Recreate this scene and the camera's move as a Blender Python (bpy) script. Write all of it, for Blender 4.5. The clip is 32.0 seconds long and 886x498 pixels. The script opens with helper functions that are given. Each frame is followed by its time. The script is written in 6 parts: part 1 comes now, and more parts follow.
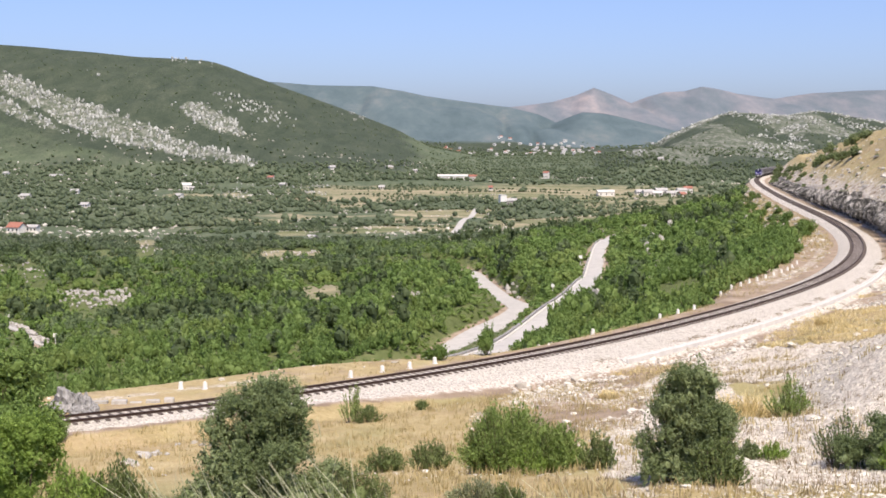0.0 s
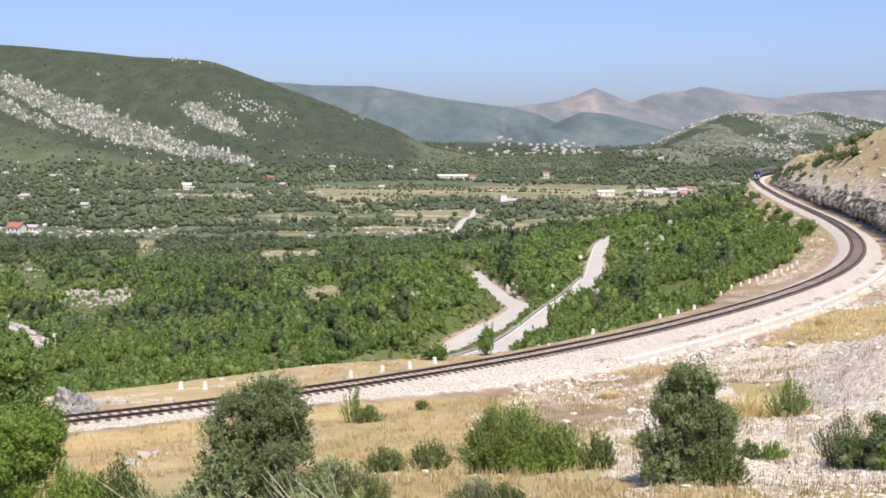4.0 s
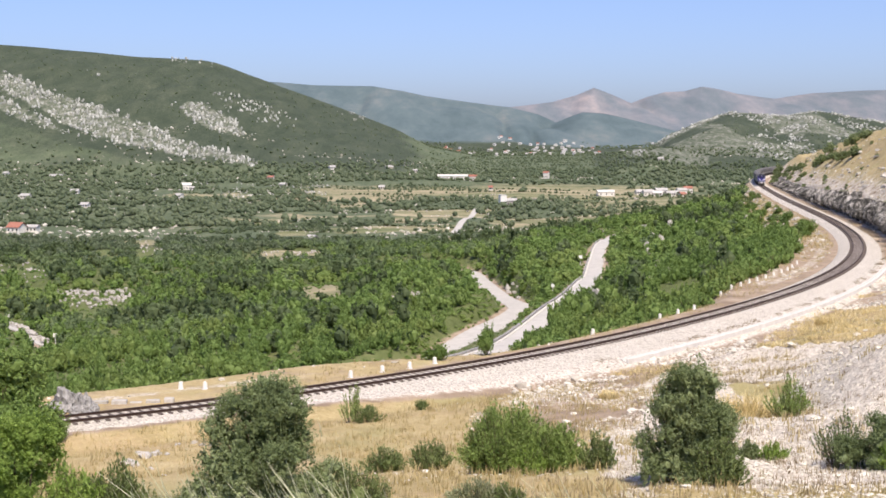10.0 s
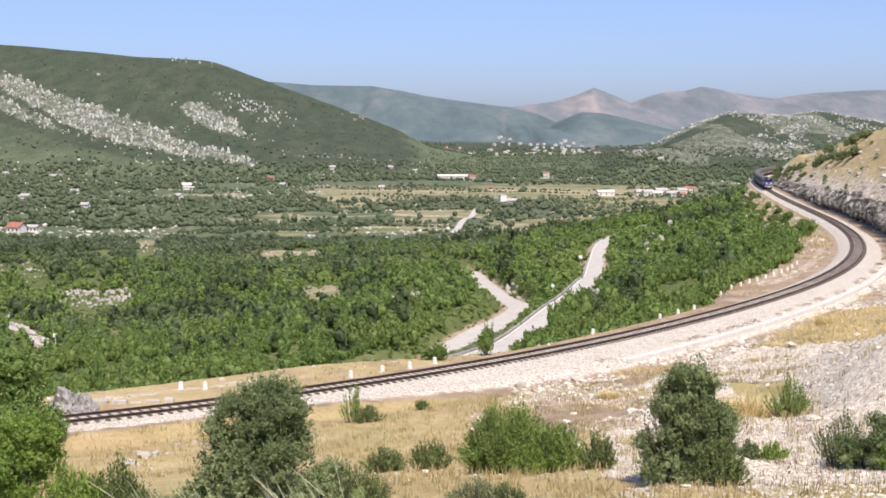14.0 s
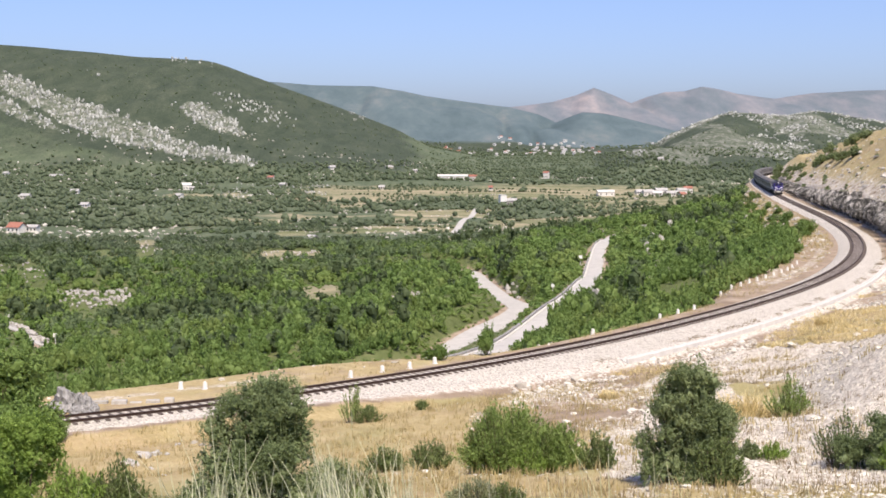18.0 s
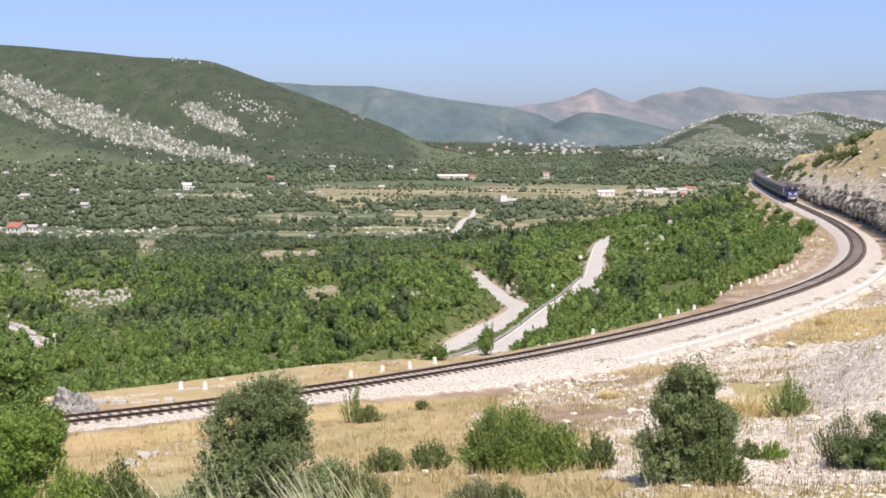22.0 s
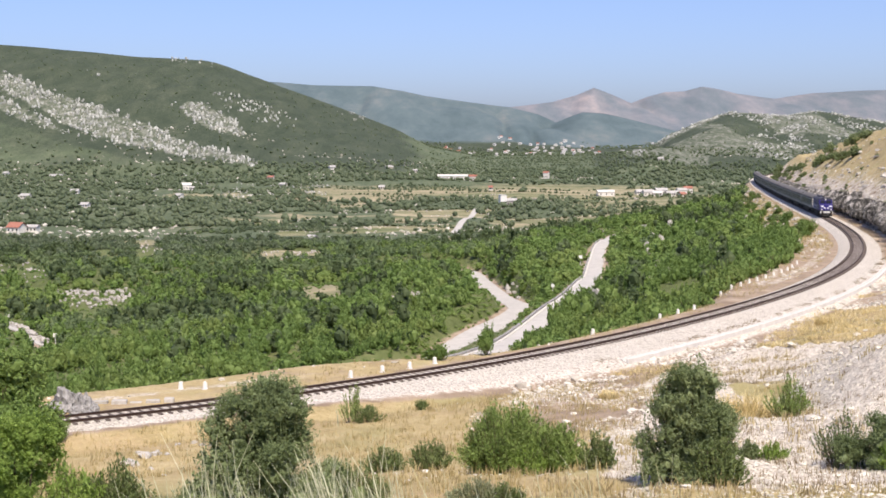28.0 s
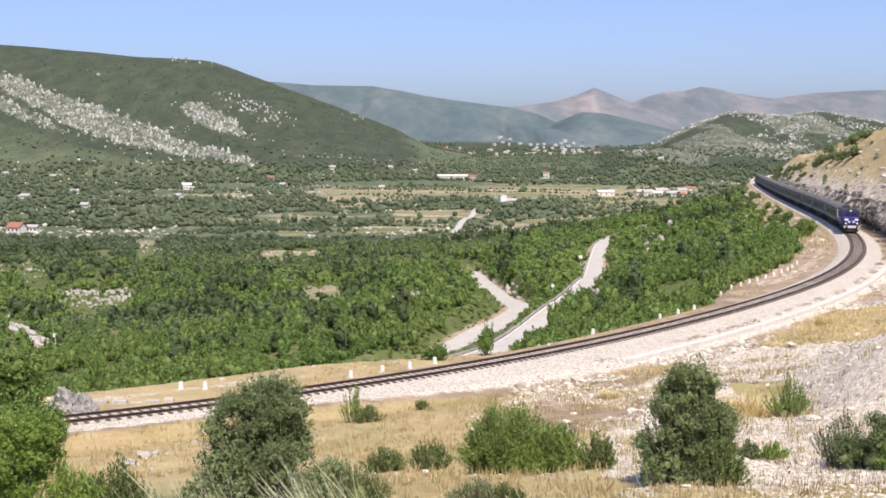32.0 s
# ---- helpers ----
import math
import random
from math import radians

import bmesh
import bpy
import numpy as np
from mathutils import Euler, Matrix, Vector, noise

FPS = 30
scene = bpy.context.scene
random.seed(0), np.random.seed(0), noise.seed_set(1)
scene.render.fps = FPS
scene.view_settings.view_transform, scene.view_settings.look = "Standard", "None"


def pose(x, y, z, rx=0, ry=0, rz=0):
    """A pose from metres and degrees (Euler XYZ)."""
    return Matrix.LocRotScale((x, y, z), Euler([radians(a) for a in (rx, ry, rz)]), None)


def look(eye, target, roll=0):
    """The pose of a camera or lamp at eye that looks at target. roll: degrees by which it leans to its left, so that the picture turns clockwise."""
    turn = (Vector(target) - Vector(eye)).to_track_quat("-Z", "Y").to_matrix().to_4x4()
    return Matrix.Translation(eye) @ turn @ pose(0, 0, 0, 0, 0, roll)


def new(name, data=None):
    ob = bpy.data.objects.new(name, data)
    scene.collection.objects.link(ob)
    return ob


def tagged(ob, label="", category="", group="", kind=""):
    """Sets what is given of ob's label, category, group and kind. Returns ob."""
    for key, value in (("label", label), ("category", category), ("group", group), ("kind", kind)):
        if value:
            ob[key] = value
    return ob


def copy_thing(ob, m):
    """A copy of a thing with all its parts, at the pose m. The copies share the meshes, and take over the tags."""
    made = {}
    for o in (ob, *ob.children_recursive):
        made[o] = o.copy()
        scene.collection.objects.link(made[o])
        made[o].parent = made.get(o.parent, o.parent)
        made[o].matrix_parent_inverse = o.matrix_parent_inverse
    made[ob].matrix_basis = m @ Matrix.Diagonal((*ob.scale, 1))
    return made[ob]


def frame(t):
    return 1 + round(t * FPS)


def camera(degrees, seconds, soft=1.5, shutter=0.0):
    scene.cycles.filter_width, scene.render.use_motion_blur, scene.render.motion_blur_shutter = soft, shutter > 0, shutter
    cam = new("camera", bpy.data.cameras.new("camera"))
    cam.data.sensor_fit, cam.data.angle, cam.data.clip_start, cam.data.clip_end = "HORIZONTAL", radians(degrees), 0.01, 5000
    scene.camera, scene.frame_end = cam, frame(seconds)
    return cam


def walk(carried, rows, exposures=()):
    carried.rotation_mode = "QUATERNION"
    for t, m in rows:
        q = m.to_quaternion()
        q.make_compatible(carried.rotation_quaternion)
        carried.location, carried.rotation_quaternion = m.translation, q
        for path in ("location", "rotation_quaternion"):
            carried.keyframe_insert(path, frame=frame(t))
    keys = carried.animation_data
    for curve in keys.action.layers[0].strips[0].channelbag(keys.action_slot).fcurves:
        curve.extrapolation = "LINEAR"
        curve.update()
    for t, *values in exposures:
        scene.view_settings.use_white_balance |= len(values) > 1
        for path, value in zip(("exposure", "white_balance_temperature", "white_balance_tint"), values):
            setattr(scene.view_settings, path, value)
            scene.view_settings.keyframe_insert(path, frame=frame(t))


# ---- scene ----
# ---- the camera, on its tripod on the brow of the hill ----
EYE_Z = 15.2
cam = camera(36.19, 32.0, soft=1.7)
walk(cam, [(0.0, pose(0, 0, EYE_Z, 90 - 4.313, 0, 0)), (32.0, pose(0, 0, EYE_Z, 90 - 4.313, 0, 0))], exposures=[(0.0, 0.5, 6950, 16), (32.0, 0.5, 6950, 16)])

# ---- light: clear late-morning sky and one sun ----
SUN_AZ, SUN_EL = radians(164), radians(58)      # azimuth clockwise from the viewing direction
world = bpy.data.worlds.new("world")
scene.world = world
world.use_nodes = True
wn = world.node_tree
for n in list(wn.nodes):
    wn.nodes.remove(n)
sky = wn.nodes.new("ShaderNodeTexSky")
sky.sky_type, sky.sun_disc = "NISHITA", False
sky.sun_elevation, sky.sun_rotation = SUN_EL, SUN_AZ
sky.air_density, sky.dust_density, sky.ozone_density = 0.75, 1.8, 10.0
bg = wn.nodes.new("ShaderNodeBackground")
bg.inputs["Strength"].default_value = 0.15
wo = wn.nodes.new("ShaderNodeOutputWorld")
# a lilac summer haze over the whole sky
tint = wn.nodes.new("ShaderNodeMix")
tint.data_type, tint.blend_type = "RGBA", "MULTIPLY"
tint.inputs[0].default_value, tint.inputs[7].default_value = 1.0, (1.075, .96, .97, 1)
wn.links.new(sky.outputs[0], tint.inputs[6])
wn.links.new(tint.outputs[2], bg.inputs[0])
wn.links.new(bg.outputs[0], wo.inputs[0])
sun_data = bpy.data.lights.new("sun", "SUN")
sun_data.energy, sun_data.angle, sun_data.color = 3.9, radians(0.53), (1.0, 0.965, 0.82)
sun = new("sun", sun_data)
sun_dir = Vector((math.sin(SUN_AZ) * math.cos(SUN_EL), math.cos(SUN_AZ) * math.cos(SUN_EL), math.sin(SUN_EL)))
sun.matrix_world = look(sun_dir * 300, (0, 0, 0))

# ---- the plan: the railway's alignment (curvature along its length) ----
K_S = (-60, 0, 45, 90, 135, 180, 240, 320, 420, 520, 640, 760, 900, 1200)
K_V = (.00854, .00811, .00283, .00368, .00245, .0014, .00026, -.00023, -.00005, -.00038, -.00095, -.00095, -.001, -.001)
T_S = np.arange(-120.0, 1160.0, 2.0)
_k = np.interp(T_S, K_S, K_V)
_h = np.concatenate([[0], np.cumsum((_k[1:] + _k[:-1]))])
_h = _h - np.interp(-60, T_S, _h)
T_H = _h - np.interp(0, T_S, _h) + 0.73405
_x = np.concatenate([[0], np.cumsum(2 * np.cos((T_H[1:] + T_H[:-1]) / 2))])
_y = np.concatenate([[0], np.cumsum(2 * np.sin((T_H[1:] + T_H[:-1]) / 2))])
T_X = _x - np.interp(0, T_S, _x) - 4.951
T_Y = _y - np.interp(0, T_S, _y) + 87.772


def on_track(s, d=0.0):
    """Place and heading at station s, d metres to the hill side of the centre line."""
    h = np.interp(s, T_S, T_H)
    return np.interp(s, T_S, T_X) + d * np.sin(h), np.interp(s, T_S, T_Y) - d * np.cos(h), h


def track_sd(x, y):
    """Station and signed distance (positive on the hill side) of points."""
    x, y = np.atleast_1d(np.asarray(x, float)), np.atleast_1d(np.asarray(y, float))
    s, d = np.empty(len(x)), np.empty(len(x))
    for a in range(0, len(x), 20000):
        px, py = x[a:a + 20000, None], y[a:a + 20000, None]
        i = np.argmin((px - T_X) ** 2 + (py - T_Y) ** 2, axis=1)
        dx, dy = px[:, 0] - T_X[i], py[:, 0] - T_Y[i]
        c, n = np.cos(T_H[i]), np.sin(T_H[i])
        s[a:a + 20000] = T_S[i] + dx * c + dy * n
        side = dx * n - dy * c
        d[a:a + 20000] = np.sign(side) * np.sqrt(dx * dx + dy * dy)
    return s, d


def smooth(a, b, v):
    t = np.clip((v - a) / (b - a), 0, 1)
    return t * t * (3 - 2 * t)


def hash2(i, j, seed):
    h = np.sin(i * 127.1 + j * 311.7 + seed * 74.7) * 43758.5453
    return h - np.floor(h)


def vnoise(x, y, scale, seed=0):
    """Value noise, 0 to 1."""
    x, y = np.asarray(x) / scale, np.asarray(y) / scale
    i, j = np.floor(x), np.floor(y)
    u, v = x - i, y - j
    u, v = u * u * (3 - 2 * u), v * v * (3 - 2 * v)
    return (hash2(i, j, seed) * (1 - u) + hash2(i + 1, j, seed) * u) * (1 - v) + (hash2(i, j + 1, seed) * (1 - u) + hash2(i + 1, j + 1, seed) * u) * v


def fnoise(x, y, scale, seed=0, octaves=4):
    total, amp, out = 0.0, 1.0, 0.0
    for o in range(octaves):
        out = out + amp * vnoise(x, y, scale / 2 ** o, seed + o)
        total, amp = total + amp, amp * 0.5
    return out / total


def bench_width(s):
    """Width of the level strip on the valley side of the line."""
    return 4.6 + 6.5 * smooth(22, 2, s) + 4.4 * smooth(60, 85, s) * smooth(180, 160, s) + 5 * smooth(85, 120, s) * smooth(175, 145, s) - 1.1 * smooth(170, 200, s)


# ridges: (bearing as x/y, rise as z/y) along the crest, distance of foot and crest, distance to which it falls behind
RIDGES = {
    "left": ([(-.6, .085), (-.327, .075), (-.285, .0717), (-.2225, .0658), (-.174, .0631), (-.1667, .0617), (-.16, .0596), (-.1517, .0565), (-.143, .0530), (-.1267, .0472), (-.118, .0437), (-.077, .0292), (-.035, .0133), (-.01, .0), (.04, -.01)], 1450, 2300, 3400),
    "mid": ([(-.3, .045), (-.16, .0475), (-.125, .0475), (-.093, .045), (-.0517, .0446), (-.03, .041), (-.014, .0375), (.015, .0333), (.048, .0292), (.07, .024), (.1, .01)], 2650, 3600, 4300),
    "peak": ([(-.05, .02), (.04, .028), (.08, .0330), (.098, .038), (.1108, .0433), (.122, .039), (.138, .032), (.149, .0365), (.163, .0405), (.177, .041), (.19, .0442), (.2, .0425), (.215, .039), (.244, .0354), (.273, .0396), (.298, .0408), (.327, .0417), (.45, .045), (.6, .04)], 3700, 4500, 4900),
    "dark": ([(.03, -.005), (.06, .008), (.09, .021), (.1025, .0255), (.118, .0245), (.13, .022), (.15, .017), (.17, .012), (.2, .005)], 3000, 3500, 4000),
    "right": ([(.1, -.03), (.14, -.01), (.165, .008), (.18, .015), (.196, .0208), (.2108, .0255), (.235, .0240), (.252, .0225), (.271, .0262), (.29, .0245), (.306, .0210), (.327, .0175), (.45, .02), (.6, .02)], 1450, 2200, 2900),
    "knoll": ([(.09, -.03), (.11, -.016), (.13, -.006), (.15, -.001), (.165, -.001), (.19, -.004), (.23, -.008), (.3, -.008)], 1350, 1750, 2000),
}
FLOOR_Y = (0, 300, 450, 800, 1200, 1600, 2000, 2600, 3200, 4000, 6000)
FLOOR_Z = (-28, -31, -33, -32, -25, -14, -6, 4, 30, 60, 120)

# dry fields of the valley: bearings and distances between which each lies
FIELDS = ((-.156, -.110, 826, 882), (-.060, .007, 735, 806), (-.104, -.060, 985, 1040), (-.060, -.02, 1030, 1062), (-.039, .040, 890, 952), (.040, .094, 800, 894), (.094, .182, 930, 1165), (.040, .090, 1045, 1170), (-.105, -.07, 600, 636), (-.085, -.04, 630, 664),
          (.007, .052, 640, 706), (-.102, -.075, 300, 352), (-.232, -.212, 560, 684), (-.343, -.312, 590, 640), (-.277, -.266, 657, 712), (-.202, -.135, 1110, 1172), (-.093, -.05, 1160, 1190), (-.035, .007, 824, 878), (.098, .140, 838, 914), (-.127, -.093, 712, 746), (.12, .19, 1180, 1260))


# clearings in the scrub of the near valley: bearings and distances between which stone or stubble lies open
CLEARINGS = ((-.292, -.230, 312, 372, 22), (-.316, -.292, 382, 430, 26), (-.106, -.072, 300, 352, 46), (-.040, -.012, 250, 280, 14), (-.137, -.088, 455, 486, 40), (-.226, -.208, 500, 700, 30), (-.335, -.30, 430, 480, 26), (-.19, -.16, 560, 620, 30), (.002, .056, 640, 704, 75), (-.038, -.016, 560, 600, 40))


def open_mask(x, y, before=False):
    """Clearings, 0 to 1; with before, the scrub that stands before them is open as well."""
    a, out = x / np.maximum(y, 1), np.zeros(len(np.atleast_1d(x)))
    for a0, a1, y0, y1, reach in CLEARINGS:
        reach = reach if before else 0
        e = (fnoise(x, y, 14, 56, 3) - .5)
        out = np.maximum(out, smooth(a0 - .006, a0 + .004, a + e * .02) * smooth(a1 + .006, a1 - .004, a + e * .02) * smooth(y0 - reach - 4, y0 - reach + 3, y + e * 24) * smooth(y1 + 4, y1 - 3, y + e * 24))
    return out


def field_mask(x, y):
    """Open dry fields, 0 to 1."""
    a, out = x / np.maximum(y, 1), np.zeros(len(np.atleast_1d(x)))
    for a0, a1, y0, y1 in FIELDS:
        e = (fnoise(x, y, 34, 55, 3) - .5) * 34
        out = np.maximum(out, smooth(a0 * y - 4, a0 * y + 5, x + e) * smooth(a1 * y + 4, a1 * y - 5, x + e) * smooth(y0 - 3, y0 + 5, y + e * .8) * smooth(y1 + 3, y1 - 5, y + e * .8) * (.6 + .4 * smooth(.36, .46, fnoise(x * .6, y, 36, 58, 2))))
    return out


# roads on the valley side: plan points of the centre line, half width
ROADS = {
    "upper": ([(66, 440), (51, 402), (41, 352), (32.7, 290), (27.1, 248), (21, 212), (16.5, 195), (12.6, 179), (9, 163), (5.5, 150), (0, 138), (-9, 122), (-22, 106)], 1.6),
    "lower": ([(-30, 424), (-8, 404), (6.2, 385), (8.6, 362), (9.2, 340), (10.0, 316), (11.2, 292), (12.4, 270), (13.4, 249), (13.7, 234), (12.3, 224), (9.8, 214.5), (6.4, 204), (2.6, 190.5), (0.6, 182), (-8, 164), (-20, 146), (-36, 124)], 2.1),
    "west": ([(-124, 330), (-109, 308), (-94, 286), (-84, 266), (-76, 249), (-70.5, 240)], .85),
    "lane": ([(24, 960), (19, 905), (12.5, 840), (7.2, 770), (6.2, 728), (11, 692), (20, 655), (31, 620)], 1.9),
}


def ground_raw(x, y):
    """The hillsides and the valley, before the roads are cut in."""
    s, d = track_sd(x, y)
    v = -d
    yy = np.maximum(y, 1.0)
    a = np.clip(x / yy, -.6, .6)
    r = np.hypot(x, y)
    # valley side
    bench = bench_width(s)
    w = np.maximum(v - bench, 0)
    long_ = 160 - 105 * smooth(400, 560, s)
    floor = np.interp(np.where(y > 0, yy, 0), FLOOR_Y, FLOOR_Z)
    fall = 1 - np.exp(-w / long_)
    valley = -0.75 + (floor + 0.75) * fall - 2.6 * smooth(0, 7, w) * smooth(260, 90, w)
    rough = (fnoise(x, y, 60, 3) - .5) * 5 * smooth(10, 60, w) + (fnoise(x, y, 9, 5) - .5) * 1.2 * smooth(3, 12, w)
    valley = valley + rough
    # far ridges
    far = valley
    for i, (crest, foot, top, back) in enumerate(RIDGES.values()):
        rise = np.interp(a, [c[0] for c in crest], [c[1] for c in crest])
        zc = EYE_Z + rise * top
        wob = (fnoise(x, y, 420, 20 + i) - .5) * 90
        f = smooth(foot, top, yy + wob * smooth(top, foot, yy)) * .55 + np.clip((yy - foot) / (top - foot), 0, 1) * .45
        f = np.where(yy > top, 1 - smooth(top, back, yy) * .6, f)
        hill = floor + (zc - floor) * f + (fnoise(x, y, 160, 31 + i) - .5) * 14 * smooth(foot, foot + 300, yy) * smooth(top + 10, top - 250, yy)
        # spurs and gullies running down the slopes
        gully = 1 - np.abs(fnoise(x + wob, yy * .22, 190, 41 + i, 3) - .5) * 4
        hill = hill - (26 if top > 2600 else 9) * np.clip(gully, 0, 1) ** 2 * smooth(foot, foot + 350, yy) * smooth(top + 10, top - 200, yy)
        far = np.where((yy > foot) & (w > 0), np.maximum(far, hill), far)
    # hill side, near: shoulder, then up to the brow where the camera stands
    e = np.maximum(d - 6.0, 0)
    near = -0.75 - 0.55 * smooth(3.2, 6.2, d) + .15 * e + .0003 * e * e
    near = near + smooth(14, 6.5, r) * (13.4 - 0.5 * smooth(2, 8, r) - near) * smooth(-25, -4, y + 30)
    near = np.minimum(near, 26)
    near = near + ((fnoise(x, y, 14, 8) - .5) * 1.3 + (fnoise(x, y, 3.2, 9) - .5) * .34) * smooth(6.5, 16, d) * smooth(5, 16, r)
    # broken ribs of rock running slantwise down the stony flank
    rib = np.abs(fnoise((x * .8 + y * .6), (y * .8 - x * .6) * .28, 5.5, 141, 3) - .5) * 2
    near = near + (.9 - 2.2 * rib) * 1.25 * smooth(.13, .2, a) * smooth(8, 15, d) * smooth(36, 46, y)
    # the flank climbs towards a stony shoulder
    near = near + 2.0 * smooth(.235, .34, a) * smooth(44, 60, y) * smooth(88, 66, y) * smooth(8, 18, d)
    # hill side, far: the rock cutting and the dry hill above it
    hw = np.interp(s, (110, 150, 250, 291, 354, 420, 500, 640), (0, 2.0, 2.5, 2.1, 1.5, 1.1, 1.3, 2.0))
    top = np.interp(s, (100, 200, 300, 380, 460, 540, 640, 760), (24, 24, 23, 20, 15, 11, 10, 10))
    up = hw + .8 * np.maximum(d - 7.8, 0)
    cut = np.where(up < top, up, top + (up - top) * .12)
    cut = np.minimum(cut, top + 3) * smooth(7.7, 9.4, d) - .75 * (1 - smooth(7.7, 9.4, d))
    cut = cut + ((fnoise(x, y, 12, 12) - .5) * 3.0 + (fnoise(x, y, 3.0, 13) - .5) * 1.5) * smooth(7.7, 13, d)
    m = smooth(118, 172, s)
    hillside = near * (1 - m) + cut * m
    z = np.where(d > 0, hillside, far)
    flat = smooth(4.6, 3.4, np.abs(d))
    # where the line leaves the embankment the turf reaches up to the ballast
    lift = .52 * smooth(20, -12, s) * smooth(2.0, 3.0, d) * smooth(22, 9, d)
    return z * (1 - flat) - .75 * flat + lift


def polyline(pts, step=2.0):
    """A smooth line through plan points, resampled."""
    p = np.array(pts, float)
    q = np.vstack([2 * p[0] - p[1], p, 2 * p[-1] - p[-2]])
    out = []
    for i in range(1, len(q) - 2):
        n = max(2, int(np.linalg.norm(q[i + 1] - q[i]) / step))
        t = np.linspace(0, 1, n, endpoint=False)[:, None]
        out.append(.5 * (2 * q[i] + (q[i + 1] - q[i - 1]) * t + (2 * q[i - 1] - 5 * q[i] + 4 * q[i + 1] - q[i + 2]) * t ** 2 + (3 * q[i] - q[i - 1] - 3 * q[i + 1] + q[i + 2]) * t ** 3))
    return np.vstack(out + [p[-1:]])


ROAD_LINES = {}
for _n, (_pts, _half) in ROADS.items():
    _line = polyline(_pts)
    _z = ground_raw(_line[:, 0], _line[:, 1]) - (3.0 if _n == "lower" else 0)
    _pad = np.concatenate([np.full(8, _z[0]), _z, np.full(8, _z[-1])])
    _wide = np.full(len(_line), _half)
    if _n == "lower":      # opens into a lay-by below the bend
        _wide = np.interp(_line[:, 1], (186, 205, 222, 238, 300), (3.9, 3.5, 2.8, 2.3, 2.1))
    ROAD_LINES[_n] = (_line, np.convolve(_pad, np.ones(17) / 17, "valid"), _wide)


def ground(x, y):
    """The finished ground: hillsides and valley with the roads cut in."""
    x, y = np.atleast_1d(np.asarray(x, float)), np.atleast_1d(np.asarray(y, float))
    z = ground_raw(x, y)
    for line, lz, half in ROAD_LINES.values():
        near = (x > line[:, 0].min() - 12) & (x < line[:, 0].max() + 12) & (y > line[:, 1].min() - 12) & (y < line[:, 1].max() + 12)
        k = np.nonzero(near)[0]
        if len(k) == 0:
            continue
        d2 = (x[k, None] - line[:, 0]) ** 2 + (y[k, None] - line[:, 1]) ** 2
        i = np.argmin(d2, axis=1)
        d = np.sqrt(d2[np.arange(len(k)), i])
        m = smooth(half[i] + 4.0, half[i] + 0.9, d)
        z[k] = z[k] * (1 - m) + (lz[i] - .06) * m
    return z


def road_distance(x, y, only=None):
    """Distance from the nearest road's edge."""
    best = np.full(len(x), 1e3)
    for name, (line, lz, half) in ROAD_LINES.items():
        if only and name not in only:
            continue
        near = np.nonzero((x > line[:, 0].min() - 30) & (x < line[:, 0].max() + 30) & (y > line[:, 1].min() - 30) & (y < line[:, 1].max() + 30))[0]
        for a in range(0, len(near), 20000):
            k = near[a:a + 20000]
            d = (np.sqrt((x[k, None] - line[:, 0]) ** 2 + (y[k, None] - line[:, 1]) ** 2) - half).min(axis=1)
            best[k] = np.minimum(best[k], d)
    return best


def gz(x, y):
    return float(ground(x, y)[0])

# ---- materials ----
def material(name, rough=.8, metal=0.0):
    m = bpy.data.materials.new(name)
    m.use_nodes = True
    nt = m.node_tree
    b = nt.nodes["Principled BSDF"]
    b.inputs["Roughness"].default_value, b.inputs["Metallic"].default_value = rough, metal
    b.inputs["Specular IOR Level"].default_value = .25
    return m, nt, b


def node(nt, kind, **inputs):
    n = nt.nodes.new(kind)
    for k, v in inputs.items():
        n.inputs[k.replace("_", " ")].default_value = v
    return n


def noise_node(nt, scale, detail=4, rough=.55, coord=None):
    n = node(nt, "ShaderNodeTexNoise", Scale=scale, Detail=detail, Roughness=rough)
    if coord is None:
        coord = nt.nodes.new("ShaderNodeNewGeometry").outputs["Position"]
    nt.links.new(coord, n.inputs["Vector"])
    return n.outputs["Fac"]


def ramp(nt, fac, stops):
    r = nt.nodes.new("ShaderNodeValToRGB")
    els = r.color_ramp.elements
    while len(els) < len(stops):
        els.new(.5)
    for e, (p, c) in zip(els, stops):
        e.position, e.color = p, (c if len(c) == 4 else (*c, 1))
    nt.links.new(fac, r.inputs[0])
    return r.outputs[0]


def mix(nt, fac, a, b, kind="MIX"):
    n = nt.nodes.new("ShaderNodeMix")
    n.data_type, n.blend_type = "RGBA", kind
    for sock, v in ((n.inputs[0], fac), (n.inputs[6], a), (n.inputs[7], b)):
        if isinstance(v, (int, float)):
            sock.default_value = v
        elif isinstance(v, tuple):
            sock.default_value = v if len(v) == 4 else (*v, 1)
        else:
            nt.links.new(v, sock)
    return n.outputs[2]


def math_node(nt, op, a, b=0.0):
    n = nt.nodes.new("ShaderNodeMath")
    n.operation, n.use_clamp = op, False
    for sock, v in ((n.inputs[0], a), (n.inputs[1], b)):
        if isinstance(v, (int, float)):
            sock.default_value = v
        else:
            nt.links.new(v, sock)
    return n.outputs[0]


def bump(nt, b, height, strength=.5, distance=.1):
    n = node(nt, "ShaderNodeBump", Strength=strength, Distance=distance)
    nt.links.new(height, n.inputs["Height"])
    nt.links.new(n.outputs[0], b.inputs["Normal"])


